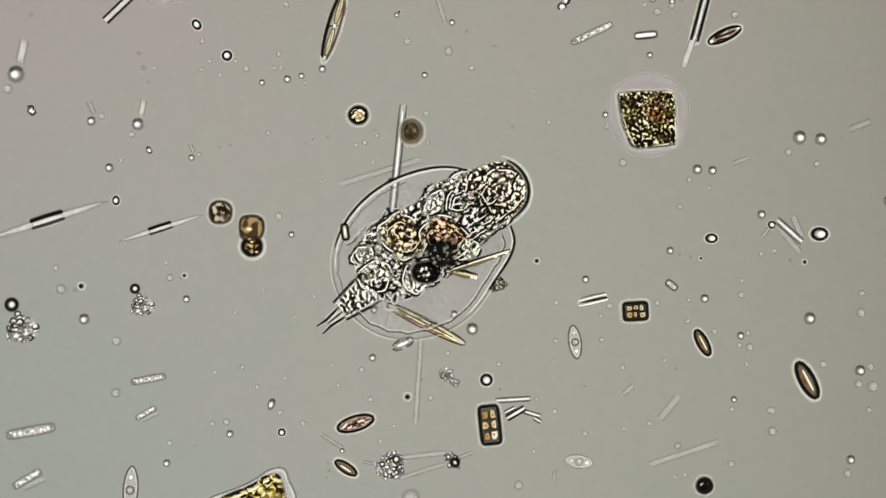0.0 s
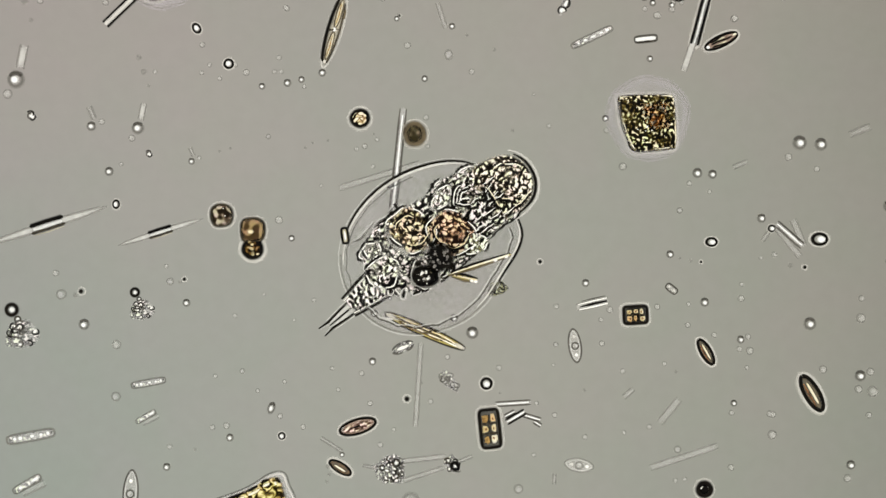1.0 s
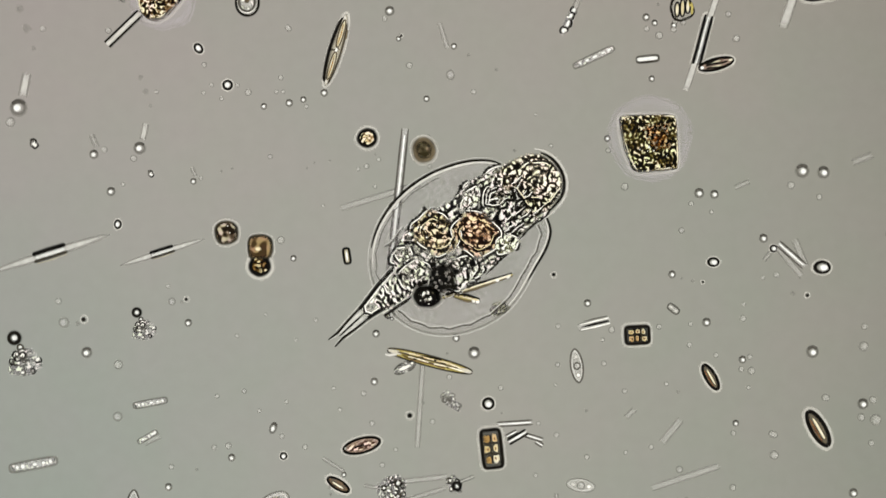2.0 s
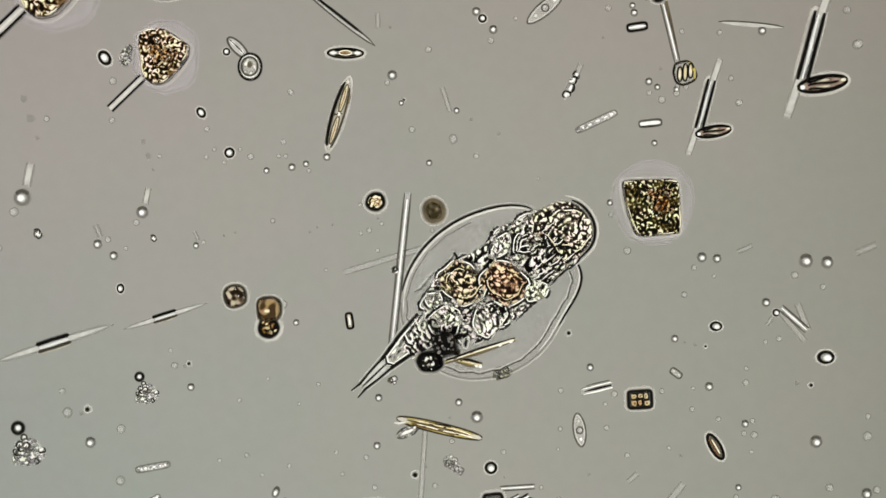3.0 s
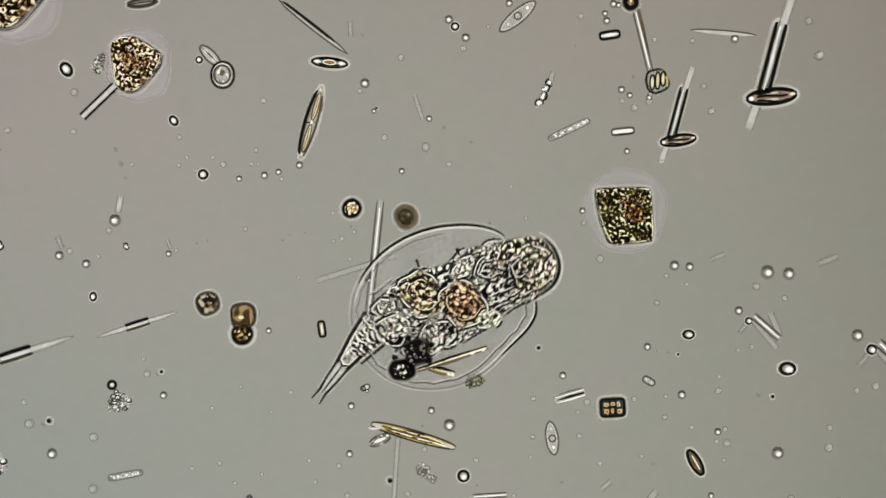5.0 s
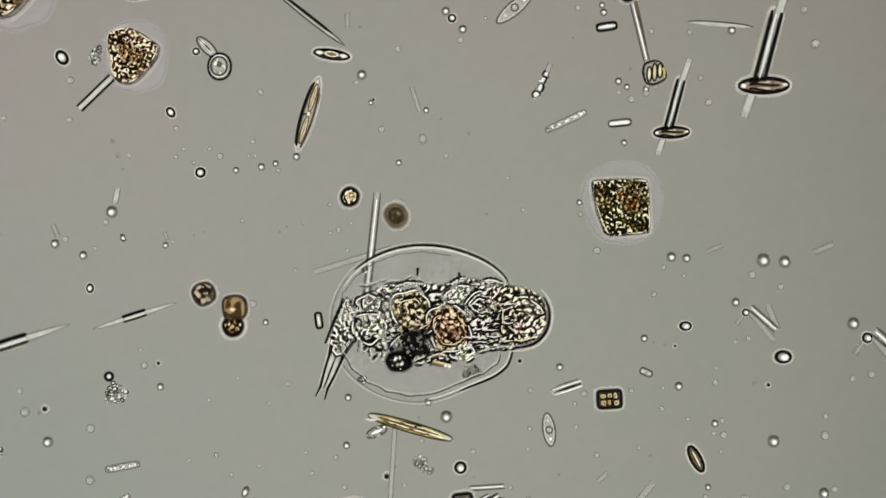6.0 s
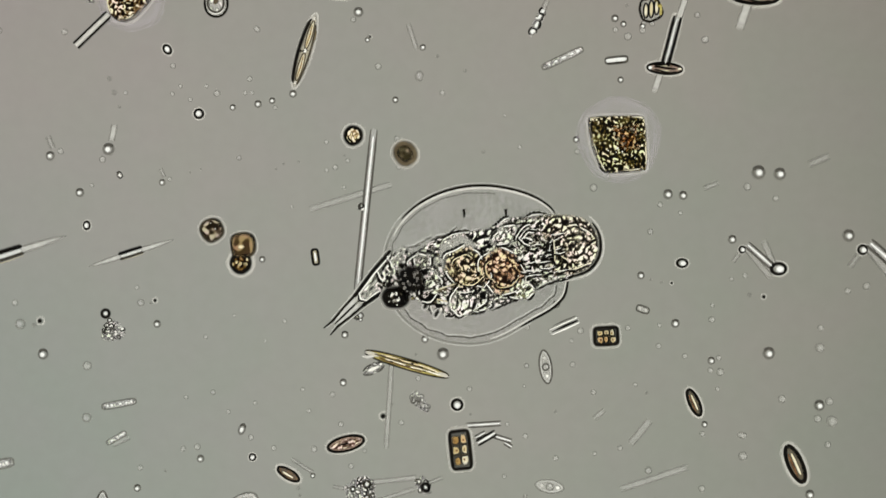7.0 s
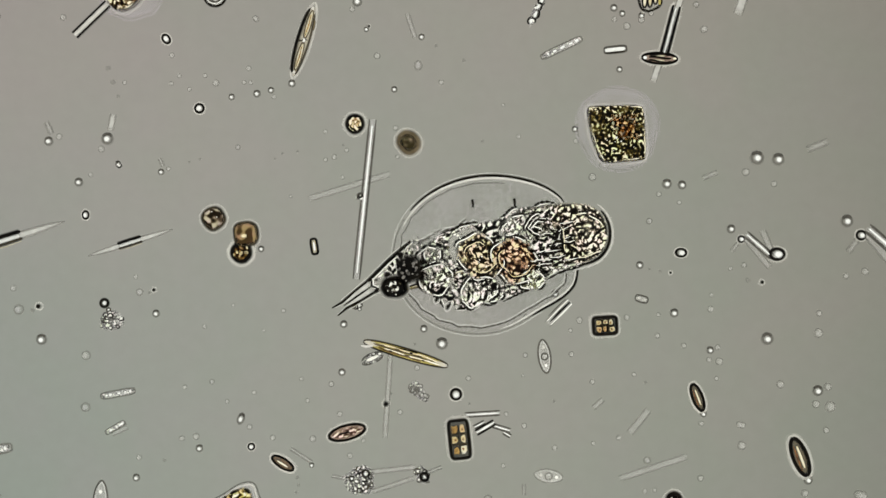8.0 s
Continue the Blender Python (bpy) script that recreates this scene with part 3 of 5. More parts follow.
# ---- round and square algal cells ----
def round_cell(x, y, r, fill, label, heart=None, wall=4.5, dark=BLACK, power=2.0, drift=None, fringe=3.2, specks=8, seed=1, turn=0.0, ratio=1.0, tissue=None, bias=-0.4, coarse=10.0):
    ob = thing("algal_cell", x, y, turn, label, "alga", "round algal cells", drift)
    r -= 2
    pts = wobble(oval(2 * r, 2 * r * ratio, power), 0.015, seed)
    part("body", dome("body", pts, r * 0.75), fill, ob)
    part("wall", tube("wall", ring_of(pts, r * 0.36, -wall * 0.7), wall, True), dark, ob, "thick dark cell wall")
    if tissue:
        part("plastid", crumple("plastid", [(a * 0.9, b * 0.9) for a, b in pts], coarse, r * 0.85, seed, r * 0.4, None, 1.2, bias, 0.85, 4, 1.4), tissue, ob, "mottled plastid")
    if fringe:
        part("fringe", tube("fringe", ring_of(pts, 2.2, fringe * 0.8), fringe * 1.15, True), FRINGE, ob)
    if specks:
        part("granules", granules("granules", [(a * 0.62, b * 0.62) for a, b in pts], r * 0.3, specks, r * 0.1, r * 0.24, seed, r * 0.5), heart or GRAIN_MIX, ob)
    return ob


def window_cell(x, y, turn, length, width, rows, cols, fill, label, drift=None):
    """A square-cut diatom seen from its girdle side: black frame, bright windows between plastids."""
    ob = thing("girdle_diatom", x, y, turn, label, "diatom", "square diatoms", drift)
    length, width = length - 5, width - 5
    pts = oval(length, width, 7.0)
    high = min(length, width) * 0.5
    part("body", dome("body", pts, high, flat=4.0), fill, ob)
    part("frame", tube("frame", ring_of(pts, high * 0.72, -0.5), 2.7, True), BLACK, ob, "thick black silica frame")
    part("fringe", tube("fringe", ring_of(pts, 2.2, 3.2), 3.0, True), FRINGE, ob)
    cw, ch = length * 0.8 / cols, width * 0.74 / rows
    rng = random.Random(int(x))
    for i in range(cols):
        for j in range(rows):
            at = ((i - (cols - 1) / 2) * cw + rng.uniform(-1, 1), (j - (rows - 1) / 2) * ch + rng.uniform(-1, 1), 0)
            pane = wobble(oval(cw * rng.uniform(0.75, 1.12), ch * rng.uniform(0.75, 1.12), 2.6, 20), 0.08, i * 5 + j + int(x))
            glass = part("window", dome("window", pane, 3.0, high * 0.92, 3, soft=2), (HONEY, RUST, CREAM, HONEY, AMBER)[rng.randrange(5)], ob, at=at)
            part("window_spot", dome("window_spot", [(a * 0.3 + rng.uniform(-2, 2), b * 0.3 + rng.uniform(-1.5, 1.5)) for a, b in pane], 2.0, high * 0.92 + 3, 3, soft=1.5), (RUSTY_HEART, AMBER)[(i + j) % 2], glass)
    for i in range(cols - 1):
        u = (i - (cols - 2) / 2) * cw
        part("band", tube("band", [(u, -width * 0.38, high), (u + 1, 0, high + 2), (u, width * 0.38, high)], [1.3, 0.9, 1.3]), WALL, ob)
    for j in range(rows - 1):
        v = (j - (rows - 2) / 2) * ch
        part("band", tube("band", [(-length * 0.36, v, high), (0, v + 0.8, high + 2), (length * 0.36, v, high)], [0.7, 0.9, 0.7]), WALL, ob)
    return ob


# ---- big granular algae in their jelly ----
def granular_alga(x, y, outline, sheath, label, seed, count, stalk=None, height=34.0, drift=None, heart_at=(0, 0), tissue=None, bias=-0.22):
    ob = thing("colonial_alga", x, y, 0, label, "alga", "granular algae", drift)
    if sheath:
        part("sheath", dome("sheath", sheath, 10, flat=6.0), SHEATH, ob, "clear jelly sheath")
        part("sheath_edge", tube("sheath_edge", ring_of(sheath, 2.5, -4), 4.5, True), SHEATH, ob)
        part("sheath_rim", tube("sheath_rim", ring_of(sheath, 2.5, 1), 1.2, True), FAINT_ROSE, ob)
        part("sheath_fringe", tube("sheath_fringe", ring_of(sheath, 1.5, 4), 2.0, True), SHEATH, ob)
    outline = shrunk(outline, 0.97)
    part("body", dome("body", outline, height, flat=3.2), BODY_BROWN, ob)
    part("rim", tube("rim", ring_of(wobble(outline, 0.012, seed, 9), 8, -1), [0.5 + 1.0 * max(0.0, math.sin(0.45 * k + seed)) for k in range(len(outline))], True), BLACK, ob, "dark uneven cell edge")
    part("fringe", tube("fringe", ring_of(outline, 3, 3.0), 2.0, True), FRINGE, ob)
    part("tissue", crumple("tissue", outline, 8.4, height + 3, seed, 6, None, 1.7, bias, 0.75, 3, 1.2, cells=0.4), tissue or FOLD_ALGA, ob, "green-brown crumpled cell content")
    heart = [(a + heart_at[0], b + heart_at[1]) for a, b in wobble(shrunk(outline, 0.52), 0.06, seed)]
    part("heart", crumple("heart", heart, 9.0, height + 7, seed + 1, height, None, 1.6, -0.4, 0.7, 14, 1.4, cells=0.4), FOLD_RUST, ob, "red-brown crumpled middle")
    for a0, a1 in ((0.02, 0.12), (0.2, 0.3), (0.36, 0.5), (0.58, 0.66), (0.74, 0.94)):
        part("edge_gleam", tube("edge_gleam", arc_of(wobble(outline, 0.01, seed, 4), a0, a1, -4.5, height * 0.8, 20), [1.9 * k for k in swell(20)]), CREAM, ob, "pale edge of the cell")
    part("granule", granules("granule", outline, height + 3, count // 5, 1.2, 2.4, seed + 5, flat=3.2), WHITE, ob, kind="stuff")
    if stalk:
        (ax, ay), (bx, by) = stalk
        ux, uy = bx - ax, by - ay
        d = math.hypot(ux, uy)
        nx, ny = -uy / d * 5, ux / d * 5
        for q in (1, -1):
            part("stalk_wall", tube("stalk_wall", [(ax + q * nx, ay + q * ny, 6), (bx + q * nx, by + q * ny, 6)], 2.6), BLACK, ob)
        part("stalk", tube("stalk", [(ax, ay, 4.5), (bx, by, 4.5)], 4.2), HALO, ob, "pale hollow stalk")
    return ob


# ---- clear flakes and rubble ----
def flake(x, y, turn, length, width, label, seed, lumps=10, beads=(), edge=None, fill=None, drift=None, soft=False):
    ob = thing("detritus_flake", x, y, turn, label, "debris", "scraps of debris", drift)
    pts = wobble(oval(length, width, 2.4, 40), 0.07, seed)
    part("sheet", dome("sheet", pts, 5, flat=4.0, soft=8), fill or MIST, ob)
    if edge:
        part("edge", tube("edge", ring_of(pts, 2.2, 0), 1.4, True), edge, ob)
    if lumps:
        part("film", crumple("film", shrunk(pts, 0.97), 6.4, 7, seed, 3, None, 1.9, 0.05, 0.0, 3, 1.0, cells=0.4, clear=0.15), FOLD_FILM, ob, "crumpled clear film")
        rng = random.Random(seed)
        for k in range(min(lumps, 12)):
            far, way, r = math.sqrt(rng.random()) * 0.42, rng.uniform(0, 6.28), rng.uniform(2.2, 3.6)
            lump = wobble(oval(2.6 * r, 1.8 * r, 2.0, 16), 0.08, seed + k, 2)
            where = (far * length * math.cos(way), far * width * math.sin(way), 0)
            part("lump", dome("lump", lump, 3, 6, 3, soft=2), (GREEN_SAC if fill else PALE if soft else LINE) if k % 3 else GREY_SOFT, ob, at=where, turn=rng.uniform(0, 180))
            part("lump_edge", tube("lump_edge", arc_of(lump, way, way + 0.6, 1.2, 8, 12), [0.9 * q for q in swell(12)]), GREY_SOFT if soft else GREY if k % 2 else BLACK, ob, at=where, turn=rng.uniform(0, 180))
    for bx, by, r in beads:
        part("bead_rim", tube("bead_rim", [(bx + 0.75 * r * px, by + 0.75 * r * py, r * 0.5 + 2) for px, py in ROUND], r * (0.24 if r > 8 else 0.17), True), BLACK if r > 8 else WALL, ob)
        part("bead", dome("bead", [(bx + 0.55 * r * px, by + 0.55 * r * py) for px, py in ROUND], r * 0.8, 2.0), WHITE, ob)
    return ob

# ---- the rotifer: it glides over the slide, its foot swinging on the body ----
def arc_of(pts, a0, a1, grow, z, count=40):
    n = len(pts)
    ring = ring_of(pts, z, grow)
    out = []
    for k in range(count):
        f = ((a0 + (a1 - a0) * k / (count - 1)) % 1.0) * n
        i, w = int(f) % n, f - int(f)
        p, q = ring[i], ring[(i + 1) % n]
        out.append(tuple(p[c] * (1 - w) + q[c] * w for c in range(3)))
    return out


def swell(count):
    return [0.25 + 0.75 * math.sin(math.pi * k / (count - 1)) ** 0.5 for k in range(count)]


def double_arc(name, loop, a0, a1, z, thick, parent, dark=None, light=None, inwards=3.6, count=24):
    """A dark line of tissue with a painted highlight just inside it."""
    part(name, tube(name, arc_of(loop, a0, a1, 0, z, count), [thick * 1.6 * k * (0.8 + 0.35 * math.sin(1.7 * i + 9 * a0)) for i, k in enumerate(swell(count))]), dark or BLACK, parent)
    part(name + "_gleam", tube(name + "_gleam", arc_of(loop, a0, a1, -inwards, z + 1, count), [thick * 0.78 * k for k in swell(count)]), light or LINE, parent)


def rotifer():
    ob = new("rotifer")
    tagged(ob, "clear shelled rotifer with amber gut and forked foot gliding over slide", "rotifer")
    # shell: a broad oval, cut a little flat where the head comes out; it sways on the body
    outer = [(x if x < 150 else 150 + (x - 150) * 0.55, y * (1 - (0.12 if y < 0 else 0.03) * math.exp(-((x - 90) / 60) ** 2))) for x, y in [(a + 7, b) for a, b in oval(338, 280, 2.12, 72)]]
    shell = part("shell", dome("shell", outer, 26, flat=5.0), SHELL, ob, "clear rounded shell")
    rim_len = swell(40)
    part("shell_edge", tube("shell_edge", arc_of(outer, 0.08, 0.38, 0, 9), [2.2 * k for k in rim_len]), BLACK, shell, "dark edge of the shell's back")
    # Gleam lines paint the bright refraction along the shell's edge.
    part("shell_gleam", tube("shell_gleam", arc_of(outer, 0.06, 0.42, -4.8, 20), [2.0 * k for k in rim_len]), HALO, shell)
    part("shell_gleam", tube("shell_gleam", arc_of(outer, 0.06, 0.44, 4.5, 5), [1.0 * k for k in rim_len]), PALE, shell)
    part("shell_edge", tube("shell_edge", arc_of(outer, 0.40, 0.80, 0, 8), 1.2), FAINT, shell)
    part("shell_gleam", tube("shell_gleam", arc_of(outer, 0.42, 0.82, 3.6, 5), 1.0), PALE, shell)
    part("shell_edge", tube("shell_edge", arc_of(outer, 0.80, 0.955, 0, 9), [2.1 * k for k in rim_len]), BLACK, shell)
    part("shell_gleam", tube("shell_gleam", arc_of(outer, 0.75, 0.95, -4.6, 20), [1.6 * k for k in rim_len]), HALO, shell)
    fold = wobble([(x * 0.91 - 4, y * 0.91) for x, y in outer], 0.010, 9, 23)
    part("shell_fold", tube("shell_fold", arc_of(fold, 0.52, 0.93, 0, 29, 120), [0.7 + 0.6 * math.sin(k * 0.9) ** 2 for k in range(120)]), GREY, shell, "wavy fold of the shell's belly plate")
    part("shell_fold", tube("shell_fold", arc_of(fold, 0.52, 0.93, -3.4, 29, 90), 0.8), PALE, shell)
    part("shell_fold", tube("shell_fold", arc_of(fold, 0.2, 0.5, 0, 27, 90), [0.6 + 0.5 * math.sin(k * 1.1) ** 2 for k in range(90)]), GREY_SOFT, shell)
    part("shell_grain", crumple("shell_grain", shrunk(outer, 0.93), 12, 30, 15, 24, None, 0.9, 0.0, 0.0, 8, 2.4), FOLD_SHELL, shell, "grainy skin of the shell")
    # trunk: swings on the neck inside the shell; its organs go with it
    neck = 150
    low = [(-128, 8), (-105, -14), (-64, -52), (5, -60), (60, -56), (110, -46), (165, -40)]
    high = [(165, 60), (120, 78), (84, 86), (40, 80), (-20, 88), (-74, 84), (-112, 54)]
    outline = [(x - neck, y) for x, y in smooth_loop(low + high, 64)]
    trunk = part("trunk", dome("trunk", outline, 22, 12, flat=4.0, soft=14), BODY_CLEAR, ob, "clear wrinkled trunk", at=(neck, 0, 0))
    edge = wobble(outline, 0.035, 4, 9)
    for a0, a1 in ((0.03, 0.11), (0.13, 0.2), (0.22, 0.3), (0.33, 0.47), (0.53, 0.6), (0.64, 0.71), (0.75, 0.84), (0.87, 0.98)):
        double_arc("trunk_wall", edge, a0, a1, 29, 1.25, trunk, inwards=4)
    free = []
    # two stomach lobes: packed food balls inside a double wall; they shift as the body draws in and stretches
    lobes = []
    for k, (cx, cy, lx, ly, lining) in enumerate([(-20, 42, 80, 88, FOLD_STOMACH), (36, 0, 84, 88, FOLD_STOMACH_RED)]):
        lobe = wobble(oval(lx, ly, 2.2, 48), 0.06, 33 + k, 2)
        free.append([(cx - neck + x, cy + y) for x, y in shrunk(lobe, 0.82)])
        gut = part("stomach", dome("stomach", shrunk(lobe, 0.93), 18, 24, flat=3.0, soft=12), BODY_RUST, ob, "amber food-filled stomach lobe", at=(cx, cy, 0))
        lobes.append(gut)
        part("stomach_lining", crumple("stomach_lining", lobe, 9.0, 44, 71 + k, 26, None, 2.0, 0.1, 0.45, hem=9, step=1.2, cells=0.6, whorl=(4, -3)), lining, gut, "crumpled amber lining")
        for a0, a1 in ((0.02, 0.13), (0.2, 0.38), (0.46, 0.55), (0.62, 0.72), (0.8, 0.93)):
            double_arc("stomach_wall", wobble(lobe, 0.025, 5 + k, 2), a0 + 0.07 * k, a1 + 0.07 * k, 46, 1.2, gut, light=LINE)
        for q, a0 in ((0.66, 0.1 + 0.2 * k), (0.7, 0.6)):
            double_arc("stomach_fold", wobble(shrunk(lobe, q), 0.04, 9 + k, 2), a0, a0 + 0.3, 48, 1.0, gut, light=HONEY, inwards=3.0)
    # clear sacs round the gut
    for cx, cy, lx, ly, turn in [(-29, -30, 76, 56, 8), (67, 58, 54, 34, 16), (-94, 14, 66, 60, 0), (-86, 56, 36, 34, 0), (66, -42, 50, 40, -10), (-6, -48, 34, 24, 0)]:
        c, s = math.cos(radians(turn)), math.sin(radians(turn))
        sac = [(cx - neck + x * c - y * s, cy + x * s + y * c) for x, y in wobble(oval(lx, ly, 2.0, 36), 0.06, int(lx))]
        free.append(shrunk(sac, 0.92))
        part("sac", dome("sac", sac, 16, 30, flat=3.0, soft=8), GREEN_SAC if turn < 0 else SAC, trunk, "clear round sac")
        part("sac_lining", crumple("sac_lining", shrunk(sac, 0.97), 10, 47, int(lx) + 3, 32, None, 1.8, 0.14, 0.05, cells=0.6, clear=0.15 if turn >= 0 else 0.6), FOLD_TRUNK, trunk)
        for a0, a1 in ((0.02, 0.2), (0.3, 0.42), (0.5, 0.68), (0.76, 0.9)):
            double_arc("sac_wall", sac, a0 + 0.01 * lx, a1 + 0.01 * lx, 45, 1.35, trunk)
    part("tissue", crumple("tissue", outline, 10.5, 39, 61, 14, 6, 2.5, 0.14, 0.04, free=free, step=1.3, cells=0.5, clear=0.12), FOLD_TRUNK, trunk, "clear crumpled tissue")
    part("trunk_droplet", granules("trunk_droplet", outline, 40, 60, 1.2, 2.6, 22, 12, flat=6.0), GRAIN_PALE, trunk, kind="stuff")
    # faint folds of the clear skin over the back
    rng = random.Random(12)
    for k in range(9):
        u, v = -92 + 14 * k + rng.uniform(-6, 6), 84 + 9 * math.sin(0.4 * k + 0.3) + rng.uniform(-5, 5)
        long, lift = rng.uniform(7, 15), rng.uniform(-4, 6)
        path = [(u - neck - long, v, 27), (u - neck, v + rng.uniform(-3, 3), 28), (u - neck + long, v + lift, 27)]
        part("skin_fold", tube("skin_fold", path, [0.5, 1.3, 0.5]), GREY_SOFT if k % 3 else GREY, trunk, "faint fold of clear skin")
        part("skin_gleam", tube("skin_gleam", [(x, y + 3.6, z) for x, y, z in path], [0.4, 1.2, 0.4]), PALE, trunk)
    # black beads along the belly
    for k, (u, v, l, w, turn) in enumerate([(-88, -38, 15, 6, 40), (-68, -48, 12, 6, -20), (-44, -54, 15, 5, 15), (-104, -20, 10, 6, 60), (-112, 38, 11, 6, 30)]):
        bead = wobble(oval(l, w, 2.4, 20), 0.12, 40 + k)
        part("belly_bead", dome("belly_bead", bead, 6, 38, soft=2), BLACK, trunk, "black bead on the belly", at=(u - neck, v, 0), turn=turn)
        part("bead_fringe", tube("bead_fringe", ring_of(bead, 38, 2.4), 0.7, True), HALO, trunk, at=(u - neck, v, 0), turn=turn)
    for u, v in [(-8, 93), (65, 83)]:
        part("feeler", tube("feeler", [(u, v - 7, 30), (u + 1, v, 33), (u + 1, v + 7, 33)], [1.3, 1.7, 2.0]), BLACK, ob)
    # head with its crown: a granular ball in a clear cap, and the neck behind it
    head = smooth_loop([(86, -40), (130, -44), (172, -43), (200, -34), (219, -10), (222, 24), (206, 53), (170, 68), (114, 72), (86, 56)], 56)
    part("head", dome("head", head, 26, 18, flat=3.5, soft=10), BODY_HEAD, ob, "amber granular head")
    part("head_wall", tube("head_wall", arc_of(head, 0.16, 0.57, 0, 40, 44), [2.5 * k for k in swell(44)]), BLACK, ob)
    # Halo outside the head, painted as a pale line.
    part("head_fringe", tube("head_fringe", arc_of(head, 0.14, 0.6, 6, 20, 44), [2.4 * k for k in swell(44)]), HALO, ob)
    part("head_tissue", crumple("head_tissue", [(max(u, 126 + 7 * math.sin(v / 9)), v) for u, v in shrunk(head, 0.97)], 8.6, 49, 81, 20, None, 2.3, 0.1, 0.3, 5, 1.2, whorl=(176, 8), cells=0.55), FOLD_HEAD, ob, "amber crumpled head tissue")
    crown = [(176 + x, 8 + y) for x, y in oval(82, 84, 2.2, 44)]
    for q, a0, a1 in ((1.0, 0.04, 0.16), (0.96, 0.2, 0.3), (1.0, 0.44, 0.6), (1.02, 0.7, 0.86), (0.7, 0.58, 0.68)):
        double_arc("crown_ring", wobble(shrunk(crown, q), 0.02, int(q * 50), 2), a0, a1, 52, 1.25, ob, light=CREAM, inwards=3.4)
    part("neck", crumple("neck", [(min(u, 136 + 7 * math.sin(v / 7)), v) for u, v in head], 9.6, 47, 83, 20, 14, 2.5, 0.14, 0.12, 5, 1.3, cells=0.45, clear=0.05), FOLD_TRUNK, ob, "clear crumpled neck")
    # ringed gullet and the chewing jaws
    gullet = [(100 + x, 34 + y) for x, y in oval(46, 50, 2.0, 36)]
    for q, a0, a1 in ((1.0, 0.2, 0.52), (0.74, 0.25, 0.75), (0.5, 0.1, 0.55), (0.28, 0.4, 0.9)):
        double_arc("gullet_ring", wobble(shrunk(gullet, q), 0.03, 6, 2), a0, a1, 52, 1.2, ob)
    rng = random.Random(44)
    for k in range(16):
        u, v = rng.uniform(84, 150), rng.uniform(-38, 60)
        bow, long = rng.uniform(-3, 3), rng.uniform(8, 17)
        part("neck_fold", tube("neck_fold", [(u - long, v, 50), (u, v + bow, 51), (u + long, v + rng.uniform(-2, 4), 50)], [0.7, 1.7, 0.7]), BLACK, ob)
        part("neck_gleam", tube("neck_gleam", [(u - long, v + 4, 50), (u, v + bow + 4, 51), (u + long, v + 4, 50)], [0.4, 0.9, 0.4]), LINE, ob)
    for k, (u, v, l, w, turn) in enumerate([(130, 16, 30, 7, 60), (136, 8, 22, 5, 100), (124, 2, 19, 6, 28), (121, 24, 15, 5, 125), (141, -2, 13, 5, 155), (134, 26, 12, 5, 20)]):
        part("jaw", dome("jaw", wobble(boat(l, w, 0.5, 24), 0.1, 8 + k), 6, 48 + k * 0.4, soft=2.5), BLACK, ob, "dark chewing jaw", at=(u, v, 0), turn=turn)
        part("jaw_gleam", dome("jaw_gleam", boat(l * 0.6, 2.8, 0.5, 18), 4, 49 + k * 0.4, soft=1.5), LINE, ob, at=(u + 5 * math.sin(radians(turn)), v - 5 * math.cos(radians(turn)), 0), turn=turn)
    # foot: a wrinkled tapering stalk with two pointed toes
    foot = part("foot", dome("foot", smooth_loop([(18, 26), (18, -26), (-40, -20), (-92, -11), (-104, 0), (-92, 11), (-40, 20)], 40), 16, 10, flat=3.0), SAC, ob, "clear wrinkled foot")
    for q in (1, -1):
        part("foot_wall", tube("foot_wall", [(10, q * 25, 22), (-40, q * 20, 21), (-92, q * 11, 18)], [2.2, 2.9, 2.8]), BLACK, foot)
        # foot_gleam paints the highlight, foot_fringe the halo along each wall.
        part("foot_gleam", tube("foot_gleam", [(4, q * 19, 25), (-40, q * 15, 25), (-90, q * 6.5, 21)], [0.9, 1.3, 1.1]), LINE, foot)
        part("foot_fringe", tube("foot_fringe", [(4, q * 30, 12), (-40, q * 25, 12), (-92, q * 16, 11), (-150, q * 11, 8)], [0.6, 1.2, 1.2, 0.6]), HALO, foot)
        part("toe", tube("toe", [(-86, q * 6, 14), (-120, q * 5, 12), (-150, q * 4.5, 9), (-170, q * 7, 7)], [4.5, 3.6, 2.0, 0.8]), PALE, foot, "pointed clear toe")
        part("toe_edge", tube("toe_edge", [(-88, q * 11, 16), (-122, q * 9, 13), (-150, q * 6.5, 10), (-171, q * 8.5, 8)], [2.6, 2.5, 2.0, 1.0]), BLACK, foot)
    part("toe_seam", tube("toe_seam", [(-92, 0, 18), (-125, 0, 15), (-152, 0, 12)], [1.2, 1.3, 0.6]), BLACK, foot)
    part("foot_lining", crumple("foot_lining", [(8, 22), (8, -22), (-40, -17), (-90, -9), (-90, 9), (-40, 17)], 11, 28, 92, 14, 10, 1.0, 0.1, 0.0, clear=0.35), FOLD_TRUNK, foot)
    for u, w in ((-8, 22), (-38, 18), (-88, 10)):
        part("foot_fold", tube("foot_fold", [(u + 3, -w, 24), (u - 3, 0, 29), (u + 3, w, 24)], [1.0, 1.5, 1.0]), BLACK, foot)
        part("foot_fold_gleam", tube("foot_fold_gleam", [(u + 7, -w, 24), (u + 1, 0, 29), (u + 7, w, 24)], [0.8, 1.4, 0.8]), LINE, foot)
    # sleeve into which the foot draws back
    hem = [(10, 33), (10, -33), (-36, -27), (-84, -18), (-84, 18), (-36, 27)]
